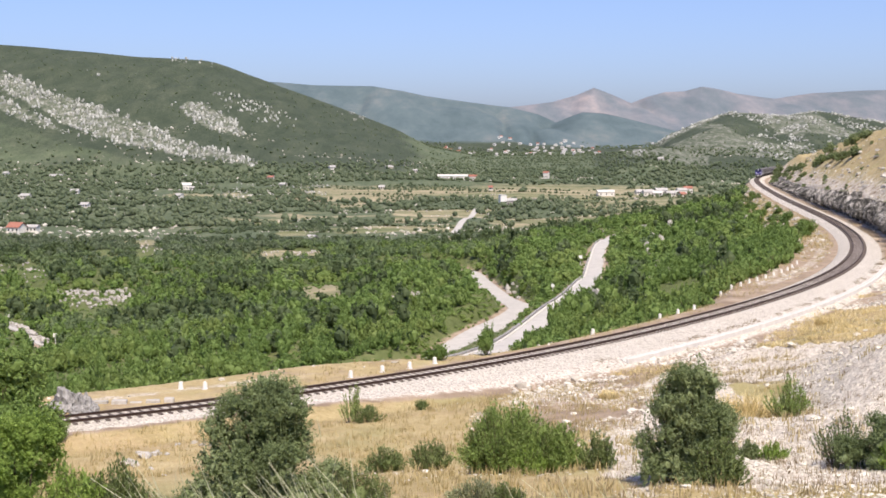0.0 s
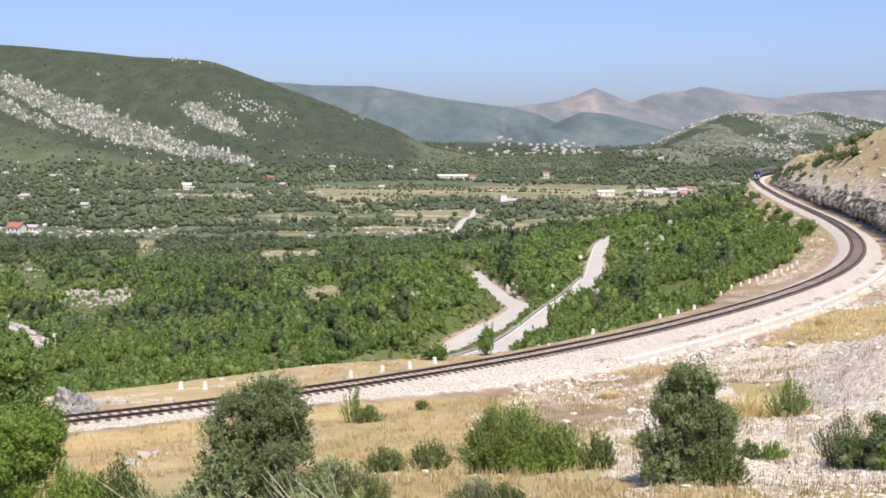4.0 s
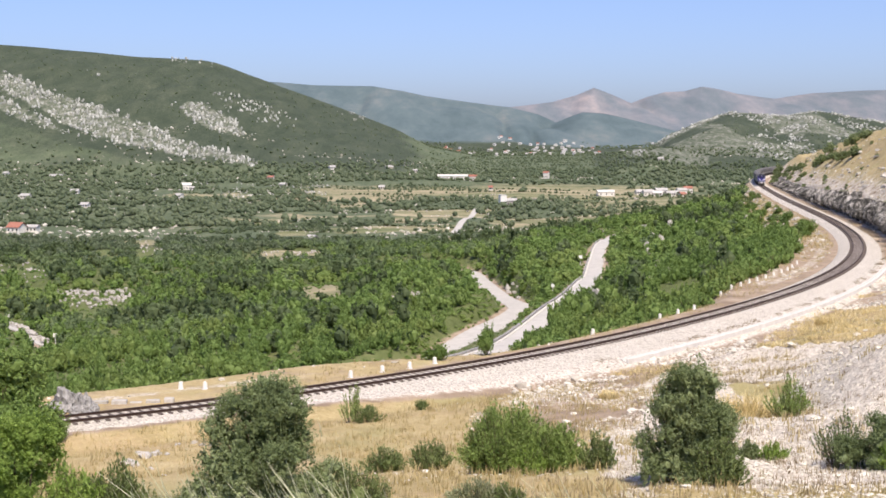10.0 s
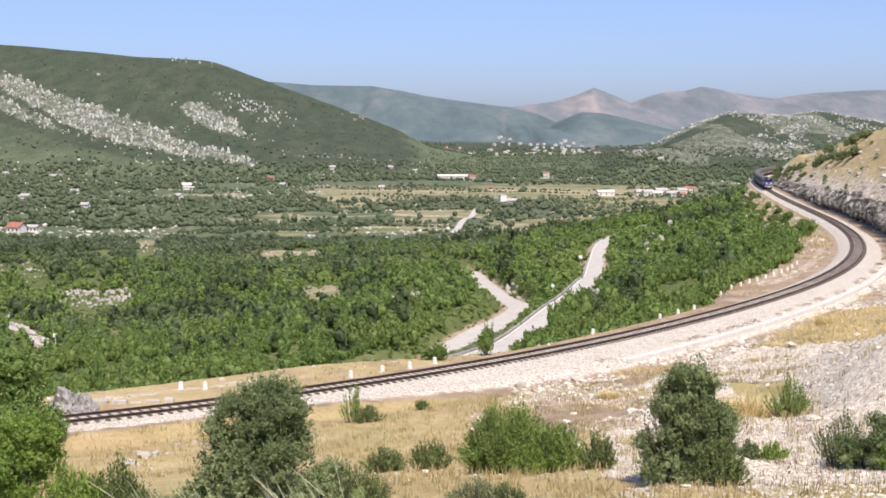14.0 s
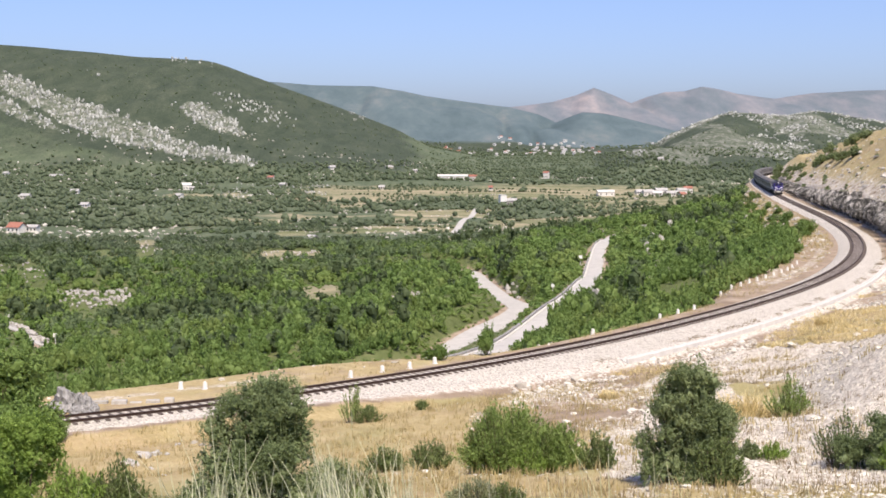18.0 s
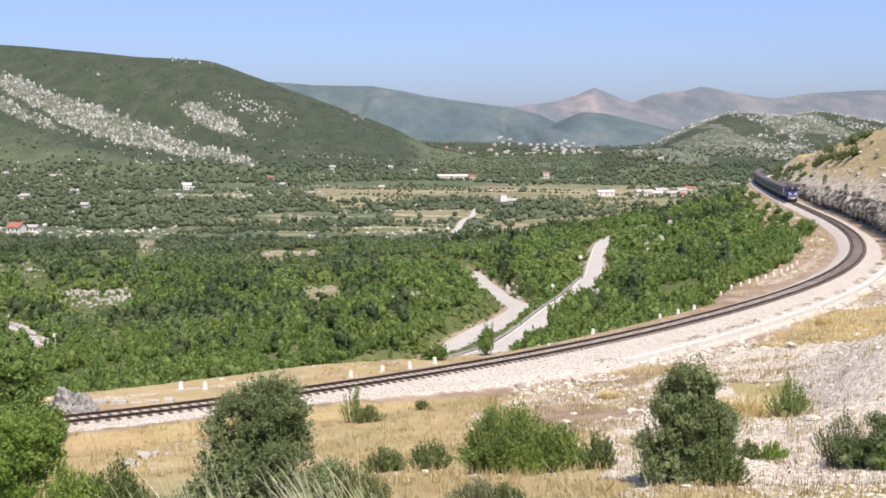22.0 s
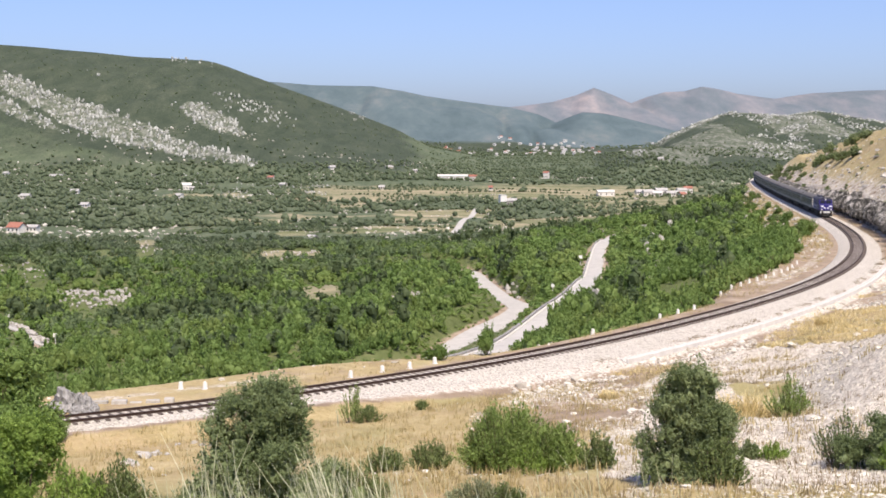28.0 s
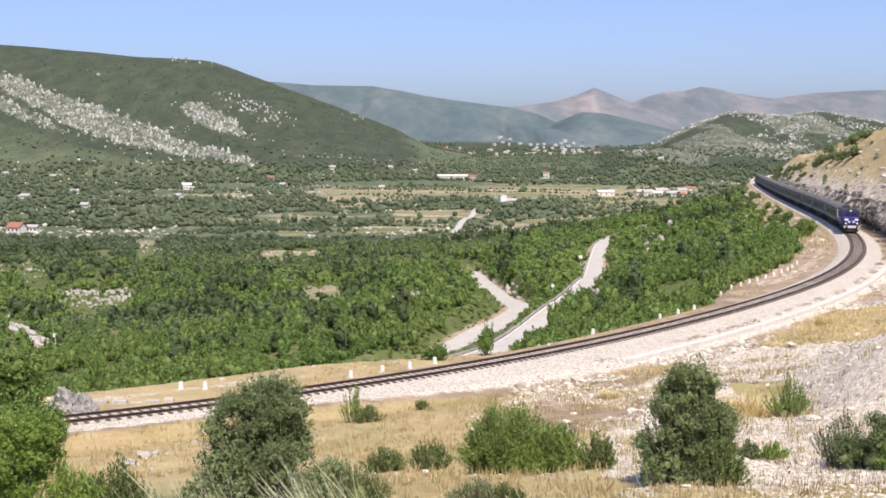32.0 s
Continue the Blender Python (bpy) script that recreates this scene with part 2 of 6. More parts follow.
def simple(name, lo, hi, scale, rough=.8, metal=0.0, bumps=0.0, bdist=.02):
    """A surface that wanders between two colours at two scales, with fine relief."""
    m, nt, b = material(name, rough, metal)
    obj = nt.nodes.new("ShaderNodeTexCoord").outputs["Object"]
    f = math_node(nt, "ADD", math_node(nt, "MULTIPLY", noise_node(nt, scale, 5, .6, obj), .65), math_node(nt, "MULTIPLY", noise_node(nt, scale * 7, 3, .6, obj), .35))
    nt.links.new(ramp(nt, f, [(.32, lo), (.68, hi)]), b.inputs["Base Color"])
    if bumps:
        bump(nt, b, noise_node(nt, scale * 5, 5, .65, obj), bumps, bdist)
    return m


def foliage(name, dark, mid, light, scale=.35, yellow=None):
    """Leaves: hue that wanders from bush to bush and from leaf to leaf, a little light passing through."""
    m, nt, b = material(name, .62)
    geo = nt.nodes.new("ShaderNodeNewGeometry")
    f = math_node(nt, "ADD", math_node(nt, "ADD", math_node(nt, "MULTIPLY", noise_node(nt, scale, 3, .6, geo.outputs["Position"]), .55), math_node(nt, "MULTIPLY", noise_node(nt, scale * .2, 3, .6, geo.outputs["Position"]), .45)), math_node(nt, "MULTIPLY", math_node(nt, "ADD", geo.outputs["Random Per Island"], .3), .125))
    col = ramp(nt, f, [(.4, dark), (.58, mid), (.76, light)])
    if yellow:
        patch = ramp(nt, noise_node(nt, scale * .22, 3, .6, geo.outputs["Position"]), [(.5, (0, 0, 0)), (.72, (1, 1, 1))])
        col = mix(nt, patch, col, yellow)
    nt.links.new(col, b.inputs["Base Color"])
    tr = nt.nodes.new("ShaderNodeBsdfTranslucent")
    nt.links.new(mix(nt, .25, col, (.20, .30, .06)), tr.inputs["Color"])
    ms = nt.nodes.new("ShaderNodeMixShader")
    ms.inputs[0].default_value = .37
    nt.links.new(b.outputs[0], ms.inputs[1])
    nt.links.new(tr.outputs[0], ms.inputs[2])
    nt.links.new(ms.outputs[0], nt.nodes["Material Output"].inputs["Surface"])
    return m


def cells(nt, pos, scale, lo, hi):
    """Broken stone: each cell its own tone, the shade between stones put into dark joints. Returns colour and distance
    to the joint.
    """
    v = node(nt, "ShaderNodeTexVoronoi", Scale=scale, Randomness=1.0)
    nt.links.new(pos, v.inputs["Vector"])
    sep = nt.nodes.new("ShaderNodeSeparateColor")
    nt.links.new(v.outputs["Color"], sep.inputs[0])
    shade = math_node(nt, "ADD", math_node(nt, "MULTIPLY", sep.outputs[0], .6), math_node(nt, "MULTIPLY", noise_node(nt, scale * .12, 4, .6, pos), .5))
    col = ramp(nt, shade, [(.15, lo), (.6, hi)])
    joint = ramp(nt, v.outputs["Distance"], [(.42, (1, 1, 1)), (.82, (.55, .52, .50))])
    return mix(nt, 1.0, col, joint, "MULTIPLY"), v.outputs["Distance"]


def gravel_material(name, lo, hi, scale):
    m, nt, b = material(name, .95)
    pos = nt.nodes.new("ShaderNodeNewGeometry").outputs["Position"]
    col, dist = cells(nt, pos, scale, lo, hi)
    nt.links.new(col, b.inputs["Base Color"])
    bump(nt, b, math_node(nt, "MULTIPLY", dist, -1.0), 1.0, .12)
    return m


def stone_material(name, lo, hi):
    """Loose stones: every stone its own shade."""
    m, nt, b = material(name, .95)
    geo = nt.nodes.new("ShaderNodeNewGeometry")
    f = math_node(nt, "ADD", math_node(nt, "MULTIPLY", geo.outputs["Random Per Island"], .6), math_node(nt, "MULTIPLY", noise_node(nt, 3.0, 5, .7, geo.outputs["Position"]), .5))
    nt.links.new(ramp(nt, f, [(.2, lo), (.8, hi)]), b.inputs["Base Color"])
    return m


def wall_material():
    """Weathered limestone: black streaks down a pale grey face, stain and fissure shade put into one colour."""
    m, nt, b = material("weathered_limestone_face", .95)
    pos = nt.nodes.new("ShaderNodeNewGeometry").outputs["Position"]
    mp = nt.nodes.new("ShaderNodeMapping")
    mp.inputs["Scale"].default_value = (1, 1, .4)
    nt.links.new(pos, mp.inputs["Vector"])
    f = math_node(nt, "ADD", math_node(nt, "MULTIPLY", noise_node(nt, .55, 6, .75, mp.outputs[0]), .7), math_node(nt, "MULTIPLY", noise_node(nt, 2.5, 5, .7, pos), .3))
    nt.links.new(ramp(nt, f, [(.42, (.018, .017, .015)), (.50, (.095, .09, .083)), (.56, (.35, .325, .30)), (.64, (.64, .595, .56))]), b.inputs["Base Color"])
    bump(nt, b, noise_node(nt, 2.0, 7, .7, pos), .8, .15)
    return m


def strip_of(nt, pos):
    mp = nt.nodes.new("ShaderNodeMapping")
    mp.inputs["Location"].default_value = (37, 11, 5)
    nt.links.new(pos, mp.inputs["Vector"])
    return mp.outputs[0]


def ground_material():
    """Soil, dry grass, scrub, gravel and limestone, shared out by the sheet's cover attributes; far ridges carry haze
    in their colour.
    """
    m, nt, b = material("ground_cover", .95)
    pos = nt.nodes.new("ShaderNodeNewGeometry").outputs["Position"]

    def cover(name):
        a = nt.nodes.new("ShaderNodeAttribute")
        a.attribute_name = name
        return a.outputs["Fac"]

    def patchy(name, scale, soft=.12):
        """The cover with a ragged edge."""
        s = math_node(nt, "ADD", cover(name), math_node(nt, "MULTIPLY", math_node(nt, "SUBTRACT", noise_node(nt, scale, 5, .65, pos), .5), .9))
        r = nt.nodes.new("ShaderNodeMapRange")
        r.inputs[1].default_value, r.inputs[2].default_value = .5 - soft, .5 + soft
        nt.links.new(s, r.inputs[0])
        return r.outputs[0]

    fine, mid_, wide = noise_node(nt, 3.5, 5, .7, pos), noise_node(nt, .35, 5, .6, pos), noise_node(nt, .02, 4, .6, pos)
    soil = ramp(nt, mid_, [(.3, (.23, .17, .12)), (.55, (.345, .265, .195)), (.75, (.46, .375, .29))])
    grass = ramp(nt, math_node(nt, "ADD", math_node(nt, "MULTIPLY", fine, .5), math_node(nt, "MULTIPLY", mid_, .5)), [(.33, (.28, .22, .11)), (.5, (.40, .315, .162)), (.68, (.515, .42, .255))])
    # withered russet and olive patches in the straw
    grass = mix(nt, math_node(nt, "MULTIPLY", ramp(nt, noise_node(nt, .16, 6, .7, pos), [(.5, (0, 0, 0)), (.64, (1, 1, 1))]), .4), grass, (.43, .31, .19))
    grass = mix(nt, math_node(nt, "MULTIPLY", ramp(nt, noise_node(nt, .1, 6, .7, strip_of(nt, pos)), [(.5, (0, 0, 0)), (.62, (1, 1, 1))]), .55), grass, (.30, .285, .13))
    green = ramp(nt, math_node(nt, "ADD", math_node(nt, "MULTIPLY", mid_, .5), math_node(nt, "MULTIPLY", wide, .5)), [(.35, (.07, .09, .03)), (.5, (.115, .14, .05)), (.66, (.19, .19, .09))])
    stone = mix(nt, .45, ramp(nt, noise_node(nt, 1.1, 7, .75, pos), [(.3, (.45, .385, .315)), (.48, (.60, .54, .46)), (.65, (.72, .665, .58))]), cells(nt, pos, 4.6, (.44, .39, .33), (.755, .705, .62))[0])
    chips = cells(nt, pos, 11.0, (.86, .84, .82), (1.1, 1.09, 1.08))[0]
    stone = mix(nt, .7, stone, chips, "MULTIPLY")
    gravel, pebble = cells(nt, pos, 6.5, (.38, .335, .285), (.70, .64, .565))
    # far slopes run away from the eye: relief and growth drawn out along the valley
    deep = nt.nodes.new("ShaderNodeMapping")
    deep.inputs["Scale"].default_value = (1, .28, 1)
    nt.links.new(pos, deep.inputs["Vector"])
    deep = deep.outputs[0]
    growth = math_node(nt, "ADD", math_node(nt, "MULTIPLY", noise_node(nt, .045, 5, .7, deep), .5), math_node(nt, "MULTIPLY", noise_node(nt, .4, 4, .75, deep), .5))
    far = ramp(nt, growth, [(.40, (.034, .048, .029)), (.49, (.049, .065, .040)), (.56, (.065, .080, .050)), (.66, (.105, .115, .078))])
    vale = ramp(nt, growth, [(.38, (.062, .084, .046)), (.49, (.094, .120, .067)), (.57, (.122, .144, .085)), (.68, (.19, .19, .125))])
    # far peaks: bare rock with blue haze mixed into the colour
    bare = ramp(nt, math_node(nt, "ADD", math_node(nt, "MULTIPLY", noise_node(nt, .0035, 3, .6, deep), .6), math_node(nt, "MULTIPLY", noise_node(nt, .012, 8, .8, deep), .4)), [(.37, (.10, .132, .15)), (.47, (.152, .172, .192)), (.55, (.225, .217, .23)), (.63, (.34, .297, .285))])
    strip = nt.nodes.new("ShaderNodeMapping")
    strip.inputs["Scale"].default_value = (.25, 1.6, 1)
    nt.links.new(pos, strip.inputs["Vector"])
    field = ramp(nt, math_node(nt, "ADD", math_node(nt, "MULTIPLY", noise_node(nt, .02, 4, .65, strip.outputs[0]), .65), math_node(nt, "MULTIPLY", noise_node(nt, .15, 5, .75, pos), .35)), [(.36, (.11, .14, .06)), (.46, (.19, .19, .10)), (.54, (.29, .255, .16)), (.66, (.40, .345, .24))])
    col = mix(nt, patchy("dry", .5), soil, grass)
    col = mix(nt, patchy("green", .22), col, green)
    col = mix(nt, patchy("hill", .02), col, far)
    col = mix(nt, patchy("vale", .01), col, vale)
    # middle ridge: haze put into its blue-grey base colour
    col = mix(nt, patchy("hazy_ridge", .004), col, ramp(nt, noise_node(nt, .009, 8, .78, deep), [(.36, (.070, .105, .114)), (.52, (.100, .138, .147)), (.62, (.135, .165, .168)), (.72, (.20, .20, .19))]))
    col = mix(nt, patchy("field", .035), col, field)
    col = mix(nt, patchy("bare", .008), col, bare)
    col = mix(nt, patchy("scree", .045, .05), col, ramp(nt, noise_node(nt, .14, 6, .85, deep), [(.40, (.055, .072, .042)), (.5, (.12, .135, .095)), (.62, (.25, .25, .215))]))
    col = mix(nt, patchy("rock", .7, .06), col, stone)
    col = mix(nt, patchy("gravel", .8, .15), col, gravel)
    nt.links.new(col, b.inputs["Base Color"])
    h = math_node(nt, "ADD", math_node(nt, "ADD", noise_node(nt, 2.2, 8, .75, pos), math_node(nt, "MULTIPLY", pebble, -.5)), math_node(nt, "MULTIPLY", noise_node(nt, .09, 6, .8, pos), 5))
    bump(nt, b, h, .6, .2)
    return m


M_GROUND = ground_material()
M_SCRUB = foliage("scrub_leaves", (.104, .166, .046), (.158, .244, .066), (.212, .298, .090), .16, (.222, .284, .084))
M_DARKOAK = foliage("dark_oak_leaves", (.05, .075, .034), (.084, .118, .052), (.13, .17, .075), .5)
# haze over the valley put into the leaf colour, lifted and greyed
M_FARSCRUB = foliage("hazy_valley_leaves", (.093, .126, .074), (.134, .172, .099), (.182, .217, .130), .05)
M_MIDSCRUB = foliage("darker_scrub_leaves", (.090, .133, .060), (.138, .192, .084), (.190, .243, .115), .12)
M_BUSH = foliage("grey_green_bush_leaves", (.09, .122, .042), (.16, .208, .075), (.26, .31, .13), .8)
M_DARKBUSH = foliage("dark_bush_leaves", (.085, .118, .055), (.17, .218, .095), (.32, .375, .19), .9)
M_TUSSOCK = foliage("bleached_tussock_blades", (.56, .43, .20), (.70, .56, .29), (.82, .70, .44), 2.0)
M_BROOM = foliage("broom_bush_leaves", (.115, .175, .045), (.21, .295, .08), (.335, .42, .145), 1.2)
M_LIME = foliage("bright_bush_leaves", (.105, .17, .032), (.225, .33, .07), (.37, .47, .14), 1.0)
M_HERB = foliage("withered_herb_stalks", (.20, .145, .095), (.31, .235, .16), (.42, .34, .24), 2.0)
M_STRAWGREEN = foliage("grey_green_steppe_blades", (.16, .18, .09), (.27, .29, .16), (.40, .40, .25), 2.0)
M_BARK = simple("bark", (.07, .05, .035), (.17, .13, .09), 6, .95, 0, .8)
M_STRAW = foliage("dry_grass_blades", (.40, .39, .24), (.58, .57, .38), (.74, .72, .54), 2.5)
M_TUFT = foliage("straw_tuft_blades", (.36, .283, .137), (.475, .372, .187), (.59, .48, .278), 1.2)
M_BALLAST = gravel_material("pale_limestone_ballast", (.46, .415, .362), (.70, .65, .58), 9.0)
M_OILED = gravel_material("oil_stained_ballast", (.23, .20, .178), (.44, .395, .36), 7.0)
M_STEEL = simple("rusty_rail_side", (.055, .035, .03), (.11, .075, .06), 5, .6, .6, .3)
M_SLEEPER = simple("dark_tarred_sleeper", (.08, .062, .055), (.16, .13, .115), 4, .9, 0, .6)
M_ROAD = simple("sun_bleached_asphalt", (.37, .35, .325), (.51, .485, .455), .6, .9, 0, .5, .02)
M_CONCRETE = simple("pale_concrete", (.50, .475, .44), (.68, .65, .61), 1.4, .9, 0, .4)
M_WHITE = simple("whitewashed_stone", (.66, .63, .59), (.82, .80, .77), 3, .85, 0, .3)
M_ROCK = simple("grey_limestone", (.27, .25, .225), (.55, .515, .47), 1.1, .95, 0, .5, .04)
M_RUBBLE = stone_material("pale_rubble", (.35, .315, .262), (.66, .615, .54))
M_SCREE = stone_material("white_scree_blocks", (.17, .18, .155), (.50, .50, .46))
M_BOULDER = simple("fissured_grey_boulder", (.06, .057, .054), (.48, .465, .45), 3.0, .95, 0, .5, .03)
M_WALLROCK = wall_material()
M_PLASTER = simple("pale_plaster", (.58, .54, .48), (.78, .75, .70), .8, .9)
M_ROOFRED = simple("red_clay_tiles", (.24, .10, .075), (.40, .18, .13), 1.5, .85)
M_ROOFGREY = simple("grey_roof_sheets", (.30, .29, .28), (.50, .48, .46), 1.0, .8)
M_DARKGLASS = simple("dark_window_glass", (.012, .014, .018), (.03, .034, .04), 2, .35)

# ---- mesh helpers ----
def mesh_np(name, verts, faces, mats=(), index=None, smooth_=False):
    """A mesh from arrays: vertices n x 3 and faces m x k of one size (or a list of such arrays)."""
    groups = [np.asarray(f, np.int32) for f in (faces if isinstance(faces, list) else [faces]) if len(f)]
    me = bpy.data.meshes.new(name)
    verts = np.ascontiguousarray(verts, np.float32)
    loops = np.concatenate([g.ravel() for g in groups])
    sizes = np.concatenate([np.full(len(g), g.shape[1], np.int32) for g in groups])
    me.vertices.add(len(verts))
    me.vertices.foreach_set("co", verts.ravel())
    me.loops.add(len(loops))
    me.loops.foreach_set("vertex_index", loops)
    me.polygons.add(len(sizes))
    me.polygons.foreach_set("loop_start", np.concatenate([[0], np.cumsum(sizes)[:-1]]).astype(np.int32))
    me.polygons.foreach_set("loop_total", sizes)
    for m in mats:
        me.materials.append(m)
    if index is not None:
        me.polygons.foreach_set("material_index", np.asarray(index, np.int32))
    me.polygons.foreach_set("use_smooth", np.full(len(sizes), smooth_))
    me.update(calc_edges=True)
    me.validate()
    return me


def thing(name, m=None, label="", category="", group="", kind=""):
    ob = new(name)
    ob.empty_display_size = .2
    if m is not None:
        ob.matrix_basis = m
    return tagged(ob, label, category, group, kind)


def part(name, bm, mat, parent=None, label="", at=None):
    """Links a bmesh or a mesh as ONE object under a thing or part."""
    if isinstance(bm, bmesh.types.BMesh):
        me = bpy.data.meshes.new(name)
        bm.to_mesh(me)
        bm.free()
    else:
        me = bm
    if mat is not None and len(me.materials) == 0:
        me.materials.append(mat)
    ob = new(name, me)
    ob.parent = parent
    if at is not None:
        ob.matrix_basis = at
    return tagged(ob, label)


def box_bm(sx, sy, sz, x=0, y=0, z=0, bevel=0.0):
    """A box standing on z, centred on x and y, with worn edges."""
    bm = bmesh.new()
    bmesh.ops.create_cube(bm, size=1, matrix=Matrix.Translation((x, y, z + sz / 2)) @ Matrix.Diagonal((sx, sy, sz, 1)))
    if bevel:
        bmesh.ops.bevel(bm, geom=bm.edges[:], offset=bevel, segments=2, affect="EDGES", profile=.6)
    return bm


def sweep(profile, s0, s1, step=2.0, closed=False):
    """A profile of (d, z) drawn along the railway from s0 to s1."""
    st = np.arange(s0, s1 + step / 2, step)
    vs = []
    for d, z in profile:
        x, y, h = on_track(st, d)
        vs.append(np.stack([x, y, np.full(len(st), z)], 1))
    n, k = len(st), len(profile)
    v = np.stack(vs, 1).reshape(-1, 3)
    i = np.arange(n - 1)[:, None] * k
    j = np.arange(k if closed else k - 1)[None, :]
    j2 = (j + 1) % k
    f = np.stack([i + j, i + j2, i + k + j2, i + k + j], -1).reshape(-1, 4)
    return v, f


def turf(x, y):
    """Patches of dry turf on the stony slope, 0 to 1."""
    e = fnoise(x, y, 6, 112, 3) - .5
    out = .7 * smooth(.62, .70, fnoise(x, y, 17, 111, 3))
    for cx, cy, rx, ry in ((32.5, 114, 5.2, 11), (39, 125, 4.5, 9), (14.2, 98.5, 2.6, 3.4), (15.3, 66, 1.6, 4), (28.5, 97, 4, 8)):
        out = np.maximum(out, smooth(1.15, .7, np.hypot((x - cx) / rx, (y - cy) / ry) + e * 1.3))
    return out


# bands of bare limestone on the long hill: bearings, and the rises of their upper and lower edges
SCREE = (
    ((-.45, -.3245, -.3064, -.2834, -.2525, -.2274, -.2022, -.17, -.1356), (.088, .0533, .0504, .0413, .0306, .0207, .0100, -.0008, -.0099), (.062, .0244, .0185, .0105, .0030, -.0006, -.0055, -.0105, -.0142), 1.0),
    ((-.1945, -.1859, -.1766, -.1624, -.1514, -.1441), (.0310, .0328, .0335, .0275, .0228, .0104), (.0269, .0199, .0165, .0108, .0090, .0075), 1.0),
    ((-.170, -.1530, -.1331, -.1200, -.1060), (.0400, .0390, .0345, .0300, .0210), (.0370, .0240, .0180, .0150, .0160), .45),
    ((-.2640, -.2540, -.2450), (.0585, .0555, .0510), (.0555, .0515, .0480), .6),
    ((-.2020, -.1800, -.1580), (.0640, .0622, .0595), (.0612, .0596, .0572), .4),
    ((-.0760, -.0640, -.0540), (.0260, .0225, .0190), (.0235, .0200, .0170), .7),
)


def scree(x, y, e):
    """The pale stone bands on the long hill, 0 to 1, by bearing and rise."""
    a, out = x / np.maximum(y, 1), 0
    a = a + (fnoise(x, y * .4, 60, 78) - .5) * .012
    e = e + (fnoise(x, y * .4, 90, 77) - .5) * .009
    for bear, hi, lo, full in SCREE:
        h, l = np.interp(a, bear, hi), np.interp(a, bear, lo)
        band = smooth(l - .0022, l + .0022, e) * smooth(h + .0022, h - .0022, e)
        out = np.maximum(out, full * band * smooth(bear[0] - .008, bear[0] + .004, a) * smooth(bear[-1] + .012, bear[-1] - .008, a))
    # a wooded gully runs down through the widest band
    g = np.interp(a, (-.325, -.271, -.245), (.0397, .0116, .0030))
    out = out * (1 - .8 * smooth(.0030, .0008, np.abs(e - g)) * (a < -.24))
    return out * (y > 1300)


# ---- the ground: one sheet from the brow to the horizon ----
def build_ground():
    fan = np.radians(np.linspace(-22, 22, 430))
    rest = np.radians(np.linspace(22, 338, 80)[1:-1])
    az = np.concatenate([fan, rest])
    rad = np.concatenate([[.0], np.linspace(1.5, 20, 18), np.geomspace(20.8, 300, 320), np.geomspace(303, 4950, 225)])
    A, R = np.meshgrid(az, rad[1:])
    x, y = (R * np.sin(A)).ravel(), (R * np.cos(A)).ravel()
    z = ground(x, y)
    n = len(az)
    v = np.vstack([np.stack([x, y, z], 1), [[0, 0, gz(0.0, 0.0)]]])
    i = np.arange(len(rad) - 2)[:, None] * n
    j = np.arange(n)[None, :]
    j2 = (j + 1) % n
    quads = np.stack([i + j, i + n + j, i + n + j2, i + j2], -1).reshape(-1, 4)
    c = len(v) - 1
    tri = np.stack([np.full(n, c), np.arange(n), (np.arange(n) + 1) % n], 1)
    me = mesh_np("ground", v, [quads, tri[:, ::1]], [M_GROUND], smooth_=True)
    me.flip_normals() if me.polygons[0].normal.z < 0 else None
    X, Y = v[:, 0], v[:, 1]
    s, d = track_sd(X, Y)
    d = np.where(Y < 20, np.abs(d), d)
    w = -d
    a = X / np.maximum(Y, 1)
    rd = road_distance(X, Y)
    cover = {}
    # a withered russet patch of bare soil under the embankment
    russ = smooth(.05, .08, a) * smooth(.165, .135, a) * smooth(58, 68, Y) * smooth(100, 90, Y)
    bw = bench_width(s) + 6.5 * smooth(165, 190, s) * smooth(470, 380, s)
    cover["dry"] = np.where(d > 0, np.where(s < 150, smooth(2.8 + 4.8 * smooth(-12, 40, s), 4.6 + 10 * smooth(-12, 40, s), d) * (.95 - .55 * smooth(.12, .2, a) * smooth(25, 60, Y) * (1 - turf(X, Y))), .88 * smooth(10, 15, d)), (.22 + .5 * smooth(170, 190, s) + .4 * smooth(70, 45, s)) * smooth(3.2, 5, w) * smooth(bw + 5, bw + 1, w))
    g = .95 * smooth(bw + 1.0, bw + 4.5, w) * smooth(700, 560, Y) * smooth(0, 2.5, rd) * (1 - .8 * open_mask(X, Y) * (a > -.2))
    cover["green"] = np.where(d > 0, .12 * smooth(20, 60, d) + .5 * smooth(78, 46, Y) * smooth(.02, -.12, a), g)
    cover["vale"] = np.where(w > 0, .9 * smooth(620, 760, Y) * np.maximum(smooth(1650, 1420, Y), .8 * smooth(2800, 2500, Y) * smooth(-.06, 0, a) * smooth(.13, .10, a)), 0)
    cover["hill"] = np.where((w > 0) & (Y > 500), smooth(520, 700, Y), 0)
    fld = smooth(.44, .54, fnoise(X * .35, Y * 1.0, 110, 51)) * smooth(560, 720, Y) * smooth(1500, 1150, Y)
    cover["field"] = np.where(w > 0, np.maximum(np.maximum(field_mask(X, Y), .9 * open_mask(X, Y) * (Y > 296) * (a > -.2)), fld * (.34 + .5 * smooth(-.16, -.05, a))), 0)
    # haze-tinted ridge and peak colours come in with distance
    cover["hazy_ridge"] = np.where(w > 0, smooth(2650, 2950, Y), 0)
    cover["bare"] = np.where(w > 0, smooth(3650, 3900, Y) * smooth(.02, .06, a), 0)
